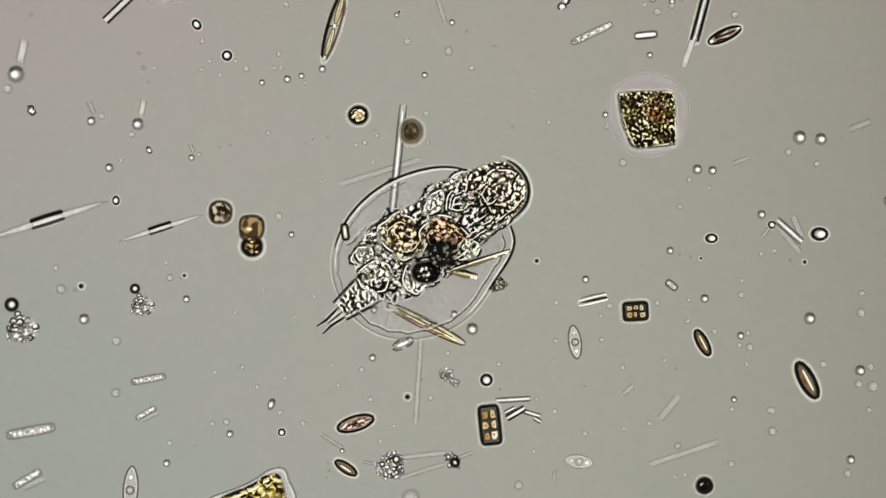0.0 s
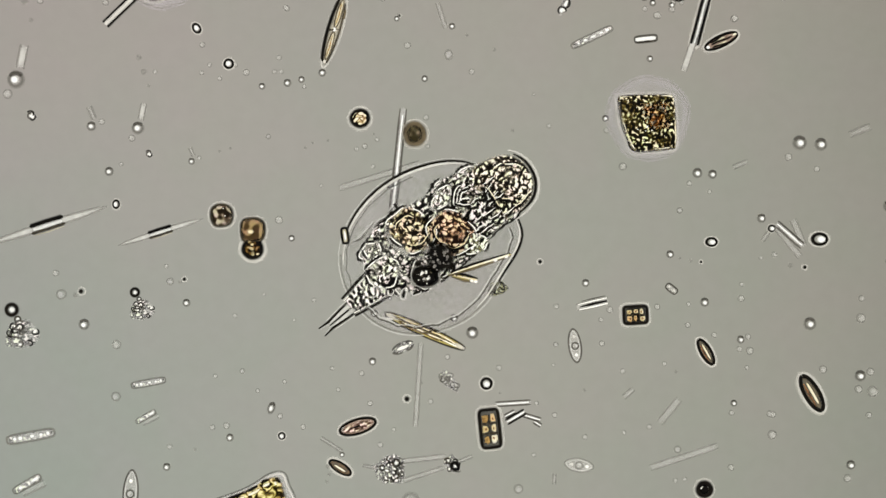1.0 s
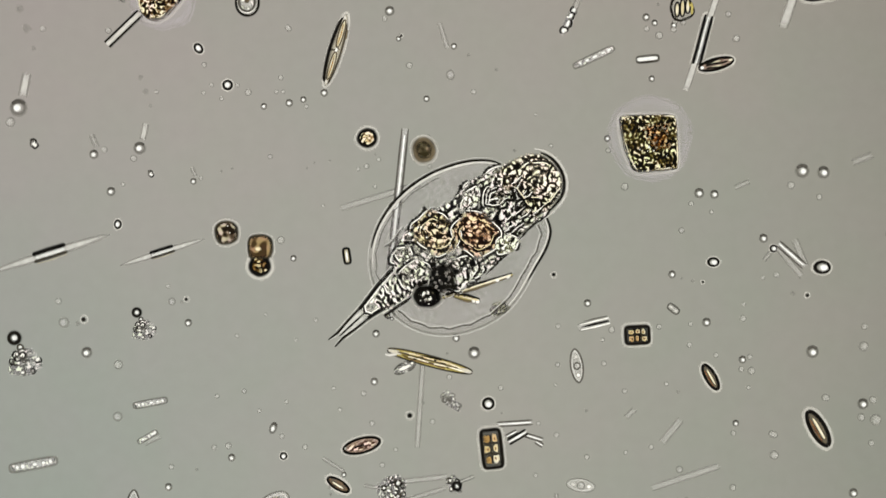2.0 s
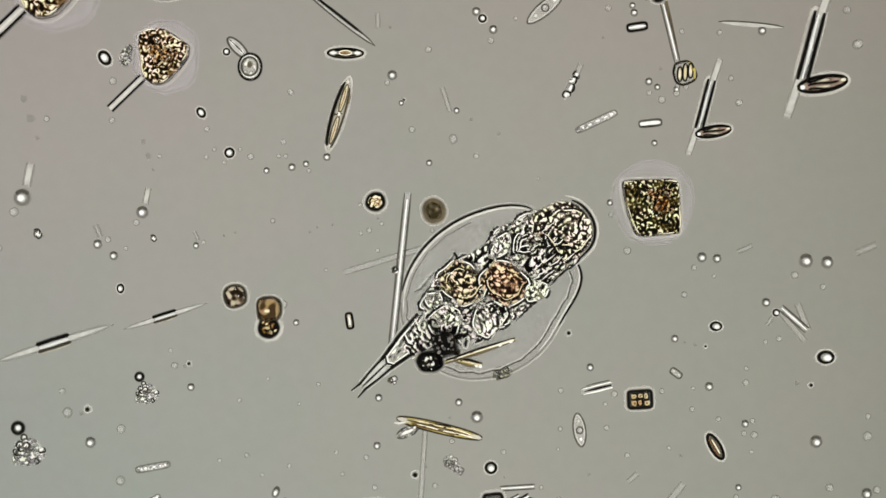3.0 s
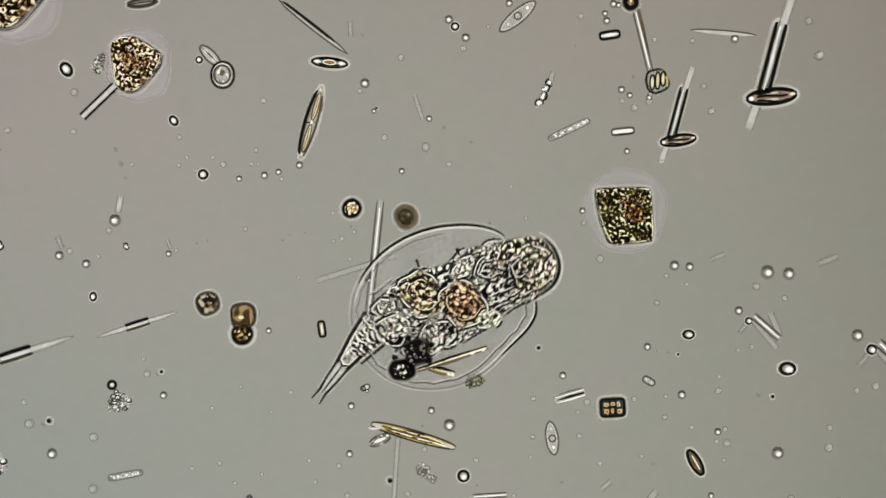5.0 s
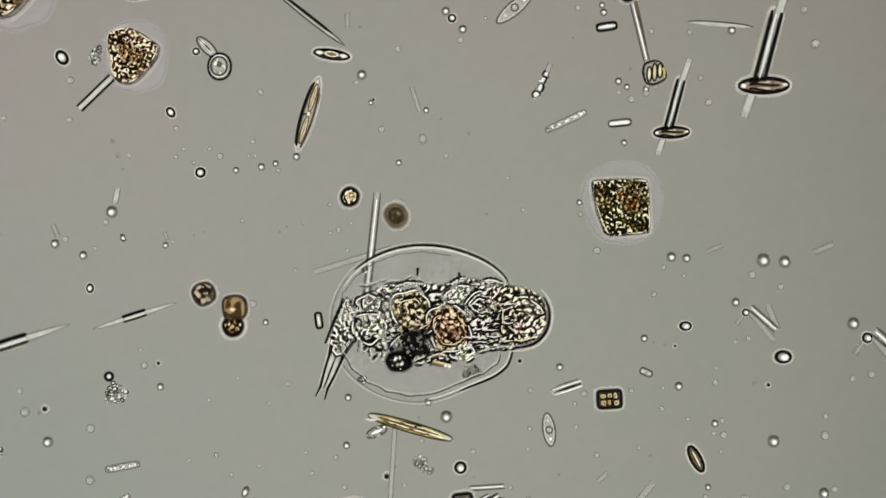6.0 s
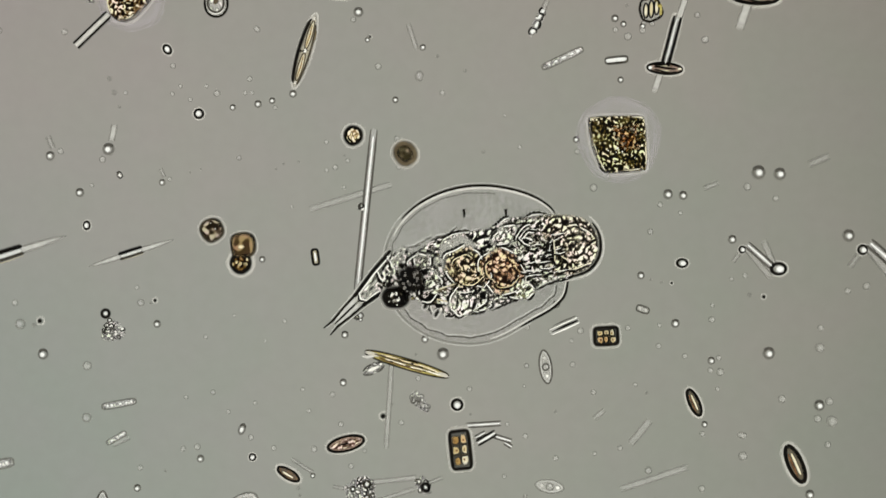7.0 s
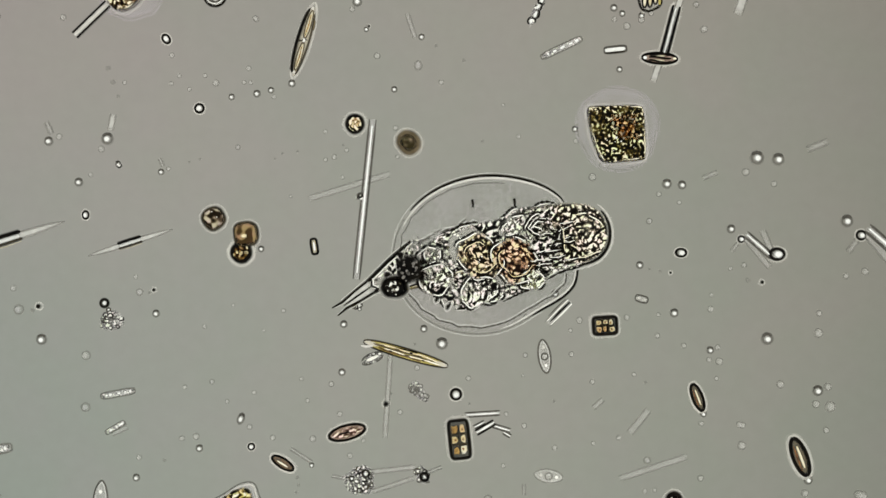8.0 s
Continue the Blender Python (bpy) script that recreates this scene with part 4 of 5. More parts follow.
    sleeve = part("foot_sleeve", dome("foot_sleeve", smooth_loop(hem, 40), 14, 12, flat=3.0), SAC, ob, "clear ringed sleeve of the foot")
    part("sleeve_lining", crumple("sleeve_lining", shrunk(hem, 0.95), 9.5, 30, 97, 16, 70, 1.3, 0.1, 0.0, 4, clear=0.3), FOLD_TRUNK, sleeve)
    for q in (1, -1):
        part("sleeve_wall", tube("sleeve_wall", [(-12, q * 30, 22), (-36, q * 27, 22), (-84, q * 19, 20)], [0.7, 2.2, 1.6]), BLACK, sleeve)
        part("sleeve_gleam", tube("sleeve_gleam", [(-8, q * 26, 24), (-36, q * 22, 24), (-82, q * 14, 22)], [0.6, 1.3, 0.8]), LINE, sleeve)
    return ob, trunk, foot, shell, sleeve, lobes


def smooth_loop(points, count):
    """A closed rounded outline through a few corners."""
    n, out = len(points), []
    for k in range(count):
        f = k / count * n
        i, t = int(f), f - int(f)
        p = [points[(i + d) % n] for d in (-1, 0, 1, 2)]
        out.append(tuple(0.5 * (2 * p[1][c] + (p[2][c] - p[0][c]) * t + (2 * p[0][c] - 5 * p[1][c] + 4 * p[2][c] - p[3][c]) * t * t
                                + (3 * p[1][c] - p[0][c] - 3 * p[2][c] + p[3][c]) * t ** 3) for c in (0, 1)))
    return out


GRAIN_RUST = grained("rusty_granules", (0.06, 0.03, 0.012), (0.85, 0.58, 0.3), island=True)
GRAIN_SOOT = grained("sooty_granules", (0.002, 0.002, 0.002), (0.3, 0.28, 0.25), island=True)
SAC = grained("clear_sac", (0.42, 0.42, 0.35), (0.62, 0.62, 0.53), 0.2)
GREEN_SAC = grained("greenish_clear_sac", (0.34, 0.34, 0.14), (0.6, 0.6, 0.32), 0.4)
ROTIFER, TRUNK, FOOT, CASE, SLEEVE, LOBES = rotifer()
# seconds, x and y on the plan, turn
GLIDE = [
    (0.0, 749, 446, 35.5), (0.5, 751, 442, 35.5), (1.0, 763, 431, 36.5), (1.2, 770, 425, 37), (2.3, 829, 388, 39), (2.5, 837, 381, 39), (3.0, 862, 366, 38),
    (3.5, 870, 356, 38), (4.0, 873, 351, 38), (4.5, 875, 350, 38), (4.7, 863, 355, 37), (5.2, 800, 395, 12), (5.8, 781, 416, 0), (6.0, 794, 418, 1),
    (6.5, 838, 426, 4), (7.0, 893, 425, 8), (7.5, 903, 425, 9), (8.0, 912, 426, 9),
]
# the foot on the body: seconds, along, across, turn
FOOT_SWING = [
    (0.0, -59, 4, 3.5), (1.0, -75, 4, 3.5), (2.3, -124, 29, 4), (2.5, -128, 29, 4), (3.5, -130, 27, 8), (4.5, -125, 24, 8), (4.7, -124, 24, 12),
    (5.8, -119, 33, 75), (6.0, -120, 30, 68), (6.5, -117, 28, 53), (7.0, -138, 20, 36), (7.5, -126, 17, 28), (8.0, -124, 17, 26),
]
# the foot's sleeve on the body: seconds, along, across, turn
SLEEVE_SWING = [
    (0.0, -97, 3, 2), (1.0, -97, 4, 2), (2.3, -100, 22, 6), (4.5, -100, 19, 9), (4.7, -100, 20, 12), (5.8, -112, 32, 62), (6.0, -112, 30, 58),
    (6.5, -110, 24, 48), (7.0, -108, 24, 34), (8.0, -104, 22, 26),
]
# the trunk on the neck: seconds, turn
TRUNK_SWING = [(0.0, 0), (4.5, 0), (4.7, 1), (5.8, 4), (6.5, 6), (7.0, 9), (8.0, 10)]
# the two stomach lobes on the body: seconds, then along and across for each, turn of both
GUT_SHIFT = [
    (0.0, -13, 42, 44, -3, 0), (1.2, -10, 45, 43, 0, 0), (2.5, -25, 51, 31, 6, 0), (3.5, -28, 46, 29, -2, 0), (4.7, -24, 43, 33, -4, 2), (5.8, -16, 24, 46, -6, 8),
    (6.5, -19, 4, 44, -14, 12), (7.0, -16, -6, 44, -18, 15), (8.0, -10, -2, 50, -18, 16),
]
# the shell on the body: seconds, along, across
SHELL_SWAY = [(0.0, -6, -2), (1.2, -5, 0), (2.3, -6, 4), (3.0, -3, 4), (3.5, -1, 3), (4.7, 0, 5), (5.8, 0, 0), (8.0, 0, 0)]
# ---- the black clump with yellow splinters, caught over the rotifer's back ----
clump = thing("detritus_clump", 770, 462, 0, "black lumpy debris clump with a smaller black ball", "debris")
lump = wobble(oval(52, 54, 2.3, 36), 0.06, 5, 4)
part("lump", dome("lump", [(x + 10, y + 12) for x, y in lump], 36, 44, flat=2.6), BLACK, clump)
part("lump_granules", granules("lump_granules", [(x * 0.9 + 10, y * 0.9 + 12) for x, y in lump], 36, 26, 2, 5, 8, 44, flat=2.6), GRAIN_SOOT, clump)
ballp = wobble(oval(44, 38, 2, 30), 0.05, 13, 2)
part("ball", dome("ball", [(x - 17, y - 20) for x, y in ballp], 26, 42), BLACK, clump)
part("ball_wall", tube("ball_wall", [(x - 17, y - 20, z) for x, y, z in ring_of(ballp, 48, -5)], 6, True), BLACK, clump)
for k, (dx, dy, r) in enumerate([(30, -4, 9), (34, 24, 8), (-6, 36, 8), (-30, 2, 7)]):
    part("crumb", dome("crumb", [(x * r / 20 + dx, y * r / 20 + dy) for x, y in wobble(oval(40, 36, 2, 20), 0.1, k)], 14, 44), BLACK, clump)
part("ball_granules", granules("ball_granules", [(x * 0.8 - 17, y * 0.8 - 20) for x, y in ballp], 27, 20, 1.2, 2.8, 18, 42), GRAIN_PALE, clump)
for k, (dx, dy, l, w, turn) in enumerate([(-23, -15, 11, 6, 60), (-12, -24, 9, 6, 20), (-15, -12, 7, 4, 130), (-26, -26, 6, 4, 0), (4, 16, 6, 4, 40), (18, 2, 7, 4, 110), (14, 24, 5, 4, 0), (-4, 6, 6, 3, 70)]):
    part("facet", dome("facet", wobble(oval(l, w, 2.2, 18), 0.12, k), 3, 68 if dx < 0 and dy < 0 else 79, 3, soft=2), LINE if k < 3 else GREY_SOFT, clump, "bright facet", at=(dx, dy, 0), turn=turn)
part("ball_fringe", tube("ball_fringe", [(x * 1.12 - 17, y * 1.12 - 20, 42) for x, y in ballp], 2.6, True), FRINGE, clump)


def splinter(x, y, turn, length, width, label):
    """A splinter that sticks in the black clump, lying over the shell."""
    pts = boat(length, width, 0.4, 24)
    ob = part("splinter", dome("splinter", pts, 5, 1.2, soft=1.5), OLIVE, clump, label, (x - 770, 462 - y, 30), turn)
    for q in (1, -1):
        part("edge", tube("edge", [(-length * 0.48, q * width * 0.3, 4), (0, q * width * 0.5, 5), (length * 0.48, q * width * 0.3, 4)], [0.8, 1.9, 1.0]), BLACK if q > 0 else UMBER, ob)
    for u in (-0.3, -0.08, 0.1, 0.22):
        part("knot", dome("knot", boat(length * 0.1, width * 0.5, 0.5, 16), 3, 5.6, 3, soft=1.5), UMBER, ob, "dark brown knot", at=(u * length, 0.12 * width, 0))
    part("gleam", tube("gleam", [(-length * 0.4, 0, 6), (0, 0.6, 6.5), (length * 0.46, 0, 6)], [0.8, 1.3, 1.6]), CREAM, ob)
    for u in (0.42, 0.28):
        part("tip_bead", dome("tip_bead", oval(9, width * 0.8, 2, 16), 3, 6, 3, soft=2), LINE, ob, at=(u * length, -0.2 * width, 0))


splinter(838, 465, 18, 142, 8, "thin straight yellow splinter")
splinter(822, 485, -12, 48, 11, "short yellow-brown splinter")
flake(881, 504, 20, 38, 28, "small greenish granular scrap of debris", 61, 10, ((6, 2, 5),), fill=GREEN_SAC)


# ---- algae and diatoms, large first ----
granular_alga(1145, 212, smooth_loop([(-53, 40), (-47, 50), (0, 52), (40, 51), (49, 42), (53, -8), (52, -40), (42, -48), (0, -52), (-24, -51), (-38, -28), (-49, 6)], 52),
              [(x + 3, y + 10) for x, y in wobble(oval(138, 142, 2.1, 56), 0.025, 2)],
              "dense brown-green granular algal cell in a clear jelly sheath", 71, 230, heart_at=(12, 10))
granular_alga(284, -55, smooth_loop([(-45, 41), (-10, 52), (22, 36), (46, 16), (34, -14), (-2, -50), (-34, -42), (-45, -5)], 52),
              [(x, y + 1) for x, y in wobble(oval(112, 124, 2.1, 56), 0.035, 6, 4)],
              "brown granular algal colony on a pale hollow stalk", 72, 230, ((-40, -36), (-98, -92)), tissue=FOLD_COLONY, bias=0.02)
wedge = smooth_loop([(-64, -8), (-32, 6), (-2, 19), (20, 33), (42, 36), (53, 16), (55, -18), (2, -32), (-50, -22)], 52)
gold = thing("golden_alga", 450, 874, 0, "golden-brown wedge-shaped alga in a clear jelly hood", "alga")
hood = wobble(shrunk(wedge, 1.24), 0.02, 4, 3)
part("hood", dome("hood", hood, 6, flat=5.0, soft=8), MIST, gold, "clear jelly hood")
part("hood_edge", tube("hood_edge", ring_of(hood, 3, 0), 1.3, True), GREY_SOFT, gold)
part("hood_gleam", tube("hood_gleam", ring_of(hood, 3, -5), 1.8, True), HALO, gold)
part("body", dome("body", wedge, 22, flat=3.0), BROWN, gold)
part("plastid", crumple("plastid", wedge, 13, 27, 77, 8, 24, 1.7, 0.0, 0.6, 4, 1.4, cells=0.5), FOLD_GOLD, gold, "golden crumpled plastid")
for a0, a1 in ((0.05, 0.16), (0.18, 0.26), (0.29, 0.36), (0.42, 0.5)):
    part("edge", tube("edge", arc_of(wedge, a0, a1, -2, 26, 20), [2.4 * k for k in swell(20)]), BLACK, gold, "black uneven edge")
    part("edge_gleam", tube("edge_gleam", arc_of(wedge, a0, a1, -9, 30, 20), [2.0 * k for k in swell(20)]), CREAM, gold)

CELL_A = [(0, 390, 376, 0), (1, 392, 375, 4), (2.3, 400, 369, 10), (3.5, 413, 368, 16), (4.5, 417, 365.5, 20), (4.7, 413, 367, 20), (5.8, 405, 365.5, 24),
          (6.5, 418, 364, 28), (7, 427, 363.5, 30), (8, 432, 361.5, 34)]
round_cell(390, 376, 22, BROWN, "dark brown rounded algal cell with a bright spot", GRAIN_PALE, 3.4, WALL, 2.5, CELL_A, 2.4, 2, 8, -30, tissue=FOLD_UMBER, bias=0.05, coarse=17.0)
SQUARE = [(0, 445, 403, 0), (1, 447, 401, 0), (2.5, 463, 393, 2), (3.5, 472, 390, 3), (4.5, 476, 388, 4), (5.8, 460, 389, 5), (7, 482, 390, 6), (8, 489, 389, 6)]
square_cell = round_cell(445, 403, 24, BROWN, "brown square-cornered algal cell", GRAIN_RUST, 3.0, WALL, 3.0, SQUARE, 1.8, 0, 4, tissue=FOLD_SQUARE, bias=0.05, coarse=22.0)
part("gleam", dome("gleam", oval(13, 9, 2, 16), 4, 19, soft=5), HONEY, square_cell, at=(-3, -3, 0))
CELL_B = [(0, 446, 436, 0), (1, 447, 434, 5), (2.5, 462.6, 425.8, 20), (3.5, 471, 423, 35), (4.5, 475, 421, 45), (5.8, 457, 422, 60), (7, 478, 422, 80), (8, 481, 421.5, 90)]
round_cell(446, 436, 20, AMBER, "round amber algal cell with a black wall", GRAIN_MIX, 3.8, BLACK, 2.0, CELL_B, 3.6, 3, 5, tissue=FOLD_AMBER, bias=-0.2)
BALL = [(0, 634, 204, 0), (1, 637, 203, 8), (2.5, 652, 202, 20), (3.5, 660, 201, 30), (4.5, 664, 201.5, 40), (5.8, 661, 193, 60), (6, 665, 193, 62), (7, 677, 196, 80), (8, 682, 194, 92)]
round_cell(634, 204, 18.5, HONEY, "small round algal cell with thick black wall and bright fringe", GRAIN_RUST, 3.9, BLACK, 2.0, BALL, 3.0, 2, 6, ratio=0.95, tissue=FOLD_PALE_AMBER, bias=-0.25)
BLUR = [(0, 728, 233, 0), (1, 734, 231, 6), (2.5, 754, 220, 14), (3.5, 764, 215, 20), (4.5, 766, 210, 26), (5.8, 745, 225, 30), (6.5, 760, 228, 34), (7, 769, 228, 36), (8, 777, 227, 40)]
blur_cell = round_cell(728, 233, 21, UMBER, "soft brown round algal cell with a pale fringe", GRAIN_RUST, 5, UMBER, 2.2, BLUR, 2.8, 0, 7, ratio=1.1)
part("plastid", crumple("plastid", oval(34, 38, 2, 28), 13, 18, 3, 10, None, 0.9, -0.2, 0.8, 8, 1.4, whorl=(3, 1)), FOLD_OLIVE, blur_cell, "swirled olive-brown plastid")
window_cell(1124.5, 551, 3, 47, 36, 2, 3, BLACK, "small black-framed square diatom with golden windows")
window_cell(867, 752, 96, 73, 40, 2, 3, WALL, "tall black-framed brown diatom with golden windows")



def long_boat():
    ob = thing("diatom", 591, 46, 73.5, "long narrow boat diatom with honey plastids and one black side", "diatom", "boat-shaped diatoms")
    pts = boat(134, 23, 0.72)
    part("valve", dome("valve", pts, 9, soft=3), HONEY_THIN, ob)
    part("fringe", tube("fringe", ring_of(pts, 2, 2.5), 1.8, True), FRINGE, ob)

    def along(v, a, b, n=25):
        return [(u, v * max(0.0, 1 - (u / 70) ** 2) ** 0.72, 9) for u in np.linspace(a, b, n)]

    part("rim", tube("rim", along(10.5, -60, 58), [0.8] + [2.9] * 22 + [1.8, 0.8]), BLACK, ob, "thick black silica edge")
    part("rim", tube("rim", along(-10.0, -62, 50), [0.6] + [1.6] * 23 + [0.6]), WALL, ob, "thin brown silica edge")
    part("rim", tube("rim", along(-12.5, 22, 40, 9), [0.5] + [1.6] * 7 + [0.5]), UMBER, ob)
    for side in (1, -1):
        lens = boat(52, 9, 0.5, 28)
        plate = part("plastid", dome("plastid", lens, 3, 8, 3, soft=2), CREAM, ob, "honey-coloured plastid", at=(side * 29, -1.0, 0))
        part("plastid_edge", tube("plastid_edge", ring_of(lens, 11, 0), 0.9, True), UMBER, plate)
        part("plastid_seam", tube("plastid_seam", [(-20, 0.5, 12), (0, -0.5, 12), (18, 0.5, 12)], [0.4, 0.9, 0.4]), AMBER, plate)
        part("droplet", dome("droplet", oval(9, 6, 2, 16), 4, 9, 3, soft=2), HALO, ob, at=(side * 59, 0, 0))
    # Gleam painted on as a solid white spot.
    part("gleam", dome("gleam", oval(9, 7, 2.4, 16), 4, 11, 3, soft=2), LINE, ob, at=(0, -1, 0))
    part("bridge", tube("bridge", [(-3, 8, 12), (-2, 3, 13), (2, -2, 13), (2, -8, 12)], [1.8, 1.2, 0.8, 0.5]), WALL, ob, "dark cross bar")


long_boat()
bubble("grey", 570, 122, 7)
TURNING = [(0, 1283, 62, 25), (1, 1277, 66, 25), (2.5, 1259, 74, 10), (3.5, 1252, 78, 9), (4.5, 1245, 77.5, 9), (6.5, 1232, 79, -2), (7, 1229, 77, -4), (8, 1222, 77.5, -3)]
spindle = diatom(1283, 62, 25, 64, 21, RUSSET, "brown spindle diatom with dark stripes", 0.5, 2.1, BLACK, True, TURNING, plates=0, rib=False)
for u, v, l, w, m in ((-26, -0.5, 8, 7, WHITE), (26, 0.5, 9, 5, CREAM), (-3, 4, 26, 4, CREAM), (-2, -4, 24, 4, CREAM)):
    part("plastid", dome("plastid", oval(l, w, 2.4, 20), 2, 9, 3, soft=1.5), m, spindle, at=(u, v, 0))
for v, bow in ((0.5, -1), (-7, -1.5), (7, 1.5)):
    part("stripe", tube("stripe", [(u, v * (1 - (u / 34) ** 2) + bow * math.sin(u / 7), 12) for u in np.linspace(-20, 20, 13)], [0.6] + [1.4] * 11 + [0.6]), BLACK, spindle, "dark lengthwise stripe")
rosy = diatom(630, 751, 17, 68, 27, RUSSET, "reddish-brown boat diatom with a black rim", 0.52, 2.1, BLACK, True,
       [(0, 629, 750, 17), (0.5, 634, 747, 17), (1, 633, 749, 17), (2.5, 640, 745.5, 14), (4.5, 650, 744, 14), (6.5, 661, 743, 14), (7, 664, 742, 14), (8, 668, 740.5, 15)], plates=0)
part("plastid", crumple("plastid", boat(58, 19, 0.52), 8, 16, 29, 8, 10, 1.2, 0.1, 0.6, 4, 1.4), FOLD_PINK, rosy, "mottled pinkish plastid")
dusky = diatom(610, 830, -33, 46, 19, BROWN, "small dark boat diatom with one bright stripe", 0.5, 2.0, BLACK, True,
       [(0, 612, 829, -33), (1, 602, 822, -32), (2.5, 592, 814, -32), (4.5, 578, 805, -32), (7, 562, 796, -31), (8, 554, 795, -32)], plates=0, rib=False)
part("gleam", dome("gleam", oval(24, 3.6, 3, 20), 3, 9, 3, soft=1.5), CREAM, dusky, "bright lengthwise stripe", at=(0, -1, 0))
slim = diatom(1244, 607, -62, 52, 20, UMBER, "dark boat diatom with one bright stripe", 0.52, 2.2, BLACK, True,
       [(0, 1244, 607, -62), (1, 1250, 617, -60), (2.5, 1257, 630.5, -60), (3.5, 1261, 639.5, -60), (4.5, 1268, 645.5, -60), (6.5, 1280, 663, -64), (7, 1281, 669, -66), (8, 1289, 678.5, -69)], plates=0, rib=False)
part("gleam", dome("gleam", oval(32, 3.4, 3, 20), 3, 9, 3, soft=1.5), CREAM, slim, "bright lengthwise stripe", at=(0, 0.5, 0))
part("shade", tube("shade", [(-16, -3.6, 10), (0, -4.2, 11), (16, -3.6, 10)], [0.5, 1.2, 0.5]), RUSTY_HEART, slim)
tipped = diatom(609, -61, 0, 66, 19, HONEY_THIN, "brown boat diatom with bright pointed ends", 0.5, 1.9, BLACK, True,
       [(0, 590, -63, 2), (2.3, 596, -63, 1), (3.5, 609, -61, -2), (4.5, 619, -60, -4), (6.5, 637, -59, -10), (8, 650, -57, -12)], plates=0, rib=False)
for side in (1, -1):
    part("tip", dome("tip", oval(15, 7, 2.2, 20), 3, 8, 3, soft=2), WHITE, tipped, "bright tip", at=(side * 21, 0, 0))
    part("stripe", tube("stripe", [(u, side * (5.2 - 0.004 * u * u), 10) for u in np.linspace(-19, 19, 11)], [0.6] + [1.7] * 9 + [0.6]), BLACK, tipped, "dark lengthwise stripe")
part("plastid", dome("plastid", boat(20, 7, 0.5, 24), 3, 9, 3, soft=2), AMBER, tipped, "amber plastid")
part("plastid_edge", tube("plastid_edge", [(x, y, 12) for x, y in boat(22, 8, 0.5, 28)], 0.8, True), CREAM, tipped)
GOLD = [(0, 754, 574, -27), (1, 752, 580, -24), (1.2, 752, 582, -23), (2.5, 764, 603, -12), (3.5, 772, 602, -15), (8, 772, 601, -16.5)]
gold_needle = diatom(754, 574, -27, 156, 20, OLIVE, "long golden needle-shaped diatom", 0.4, 1.5, WALL, False, GOLD, plates=0, rib=False)
for v, r, m, a, b in ((4.5, 1.2, HONEY, -52, 58), (1.2, 1.3, UMBER, -60, 44), (-2.0, 1.2, CREAM, -40, 62), (-4.8, 1.2, BROWN, -50, 30), (6.8, 1.0, BLACK, -30, 20)):
    part("streak", tube("streak", [(u, v * (1 - (u / 90) ** 2) + 0.8 * math.sin(u / 9 + v), 11) for u in np.linspace(a, b, 22)], [0.4] + [r] * 20 + [0.4]), m, gold_needle, "lengthwise streak")
for side in (1, -1):
    part("tip", dome("tip", boat(30, 9, 0.45, 20), 4, 7, soft=3), HALO, gold_needle, "pale blunt tip", at=(side * 64, 0, 0))
for u, v, l in ((-44, 2.5, 13), (-27, -3, 9), (-16, 3.5, 12), (3, -2.5, 15), (9, 4, 8), (24, 2.5, 12), (33, -3, 8), (47, 1, 13)):
    part("dash", dome("dash", boat(l, 3.4, 0.5, 14), 3, 11, 3, soft=1.2), UMBER if l > 9 else BLACK, gold_needle, "dark fleck in the cell", at=(u, v, 0), turn=2)
part("frayed_end", tube("frayed_end", [(-60, -3, 7), (-72, -8, 6), (-80, -9, 4)], [2.0, 2.2, 0.8]), HALO, gold_needle)
diatom(292, -166, 8, 54, 16, PALE, "clear narrow boat diatom with dark rim", 0.6, 3, WALL, True, plates=0)

# clear spindles
for x, y, turn, l, w in [(1018, 606, -82, 60, 22), (1025, 818, -8, 52, 24), (230, 868, 86, 84, 26), (957, -142, 40, 82, 24)]:
    ob = thing("spindle_diatom", x, y, turn, "clear colourless spindle diatom with small bright cells", "diatom", "clear diatoms")
    pts = boat(l, w, 0.58)
    part("valve", dome("valve", pts, w * 0.35, flat=3.0), GHOST, ob)
    part("rim", tube("rim", ring_of(pts, 2.4, 0), 1.0 if turn == -8 else 1.3, True), FAINT if turn == -8 else GREY, ob)
    part("rim_gleam", tube("rim_gleam", ring_of(pts, 2.4, -3.2), 1.0, True), PALE, ob)
    for k in range(3):
        part("cell", dome("cell", oval(w * 0.38, w * 0.34, 2, 16), 3, w * 0.33, 3, soft=3), (HALO, PALE, LINE)[k], ob, at=((k - 1) * l * 0.27, (k % 2) * 2, 0))
    part("nucleus", tube("nucleus", [(w * 0.26 * px, w * 0.26 * py, w * 0.38) for px, py in ROUND], 1.1, True), FAINT if turn == -8 else GREY, ob)

# needles and rods
needle = rod(207, 428.5, 360, 380, 10, 0, "long clear needle diatom with a dark-sided middle", "needle_diatom", taper=1, core=PALE)
for u, r, bow in ((4.8, 2.3, 0.4), (-4.8, 1.7, -0.4)):
    part("plastid", tube("plastid", [(-22, u - bow, 8), (-20, u, 9), (0, u + bow, 10), (20, u, 9), (22, u - bow, 8)], [0.8, r, r, r, 0.8]), BLACK if u > 0 else WALL, needle, "dark middle plastid")
# Bright gleam between the dark sides, painted as a white bar.
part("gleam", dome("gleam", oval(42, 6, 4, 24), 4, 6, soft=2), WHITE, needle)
part("plastid_edge", tube("plastid_edge", [(-20, -7.5, 6), (0, -8, 6), (20, -7.5, 6)], [0.4, 0.9, 0.4]), HONEY_THIN, needle)
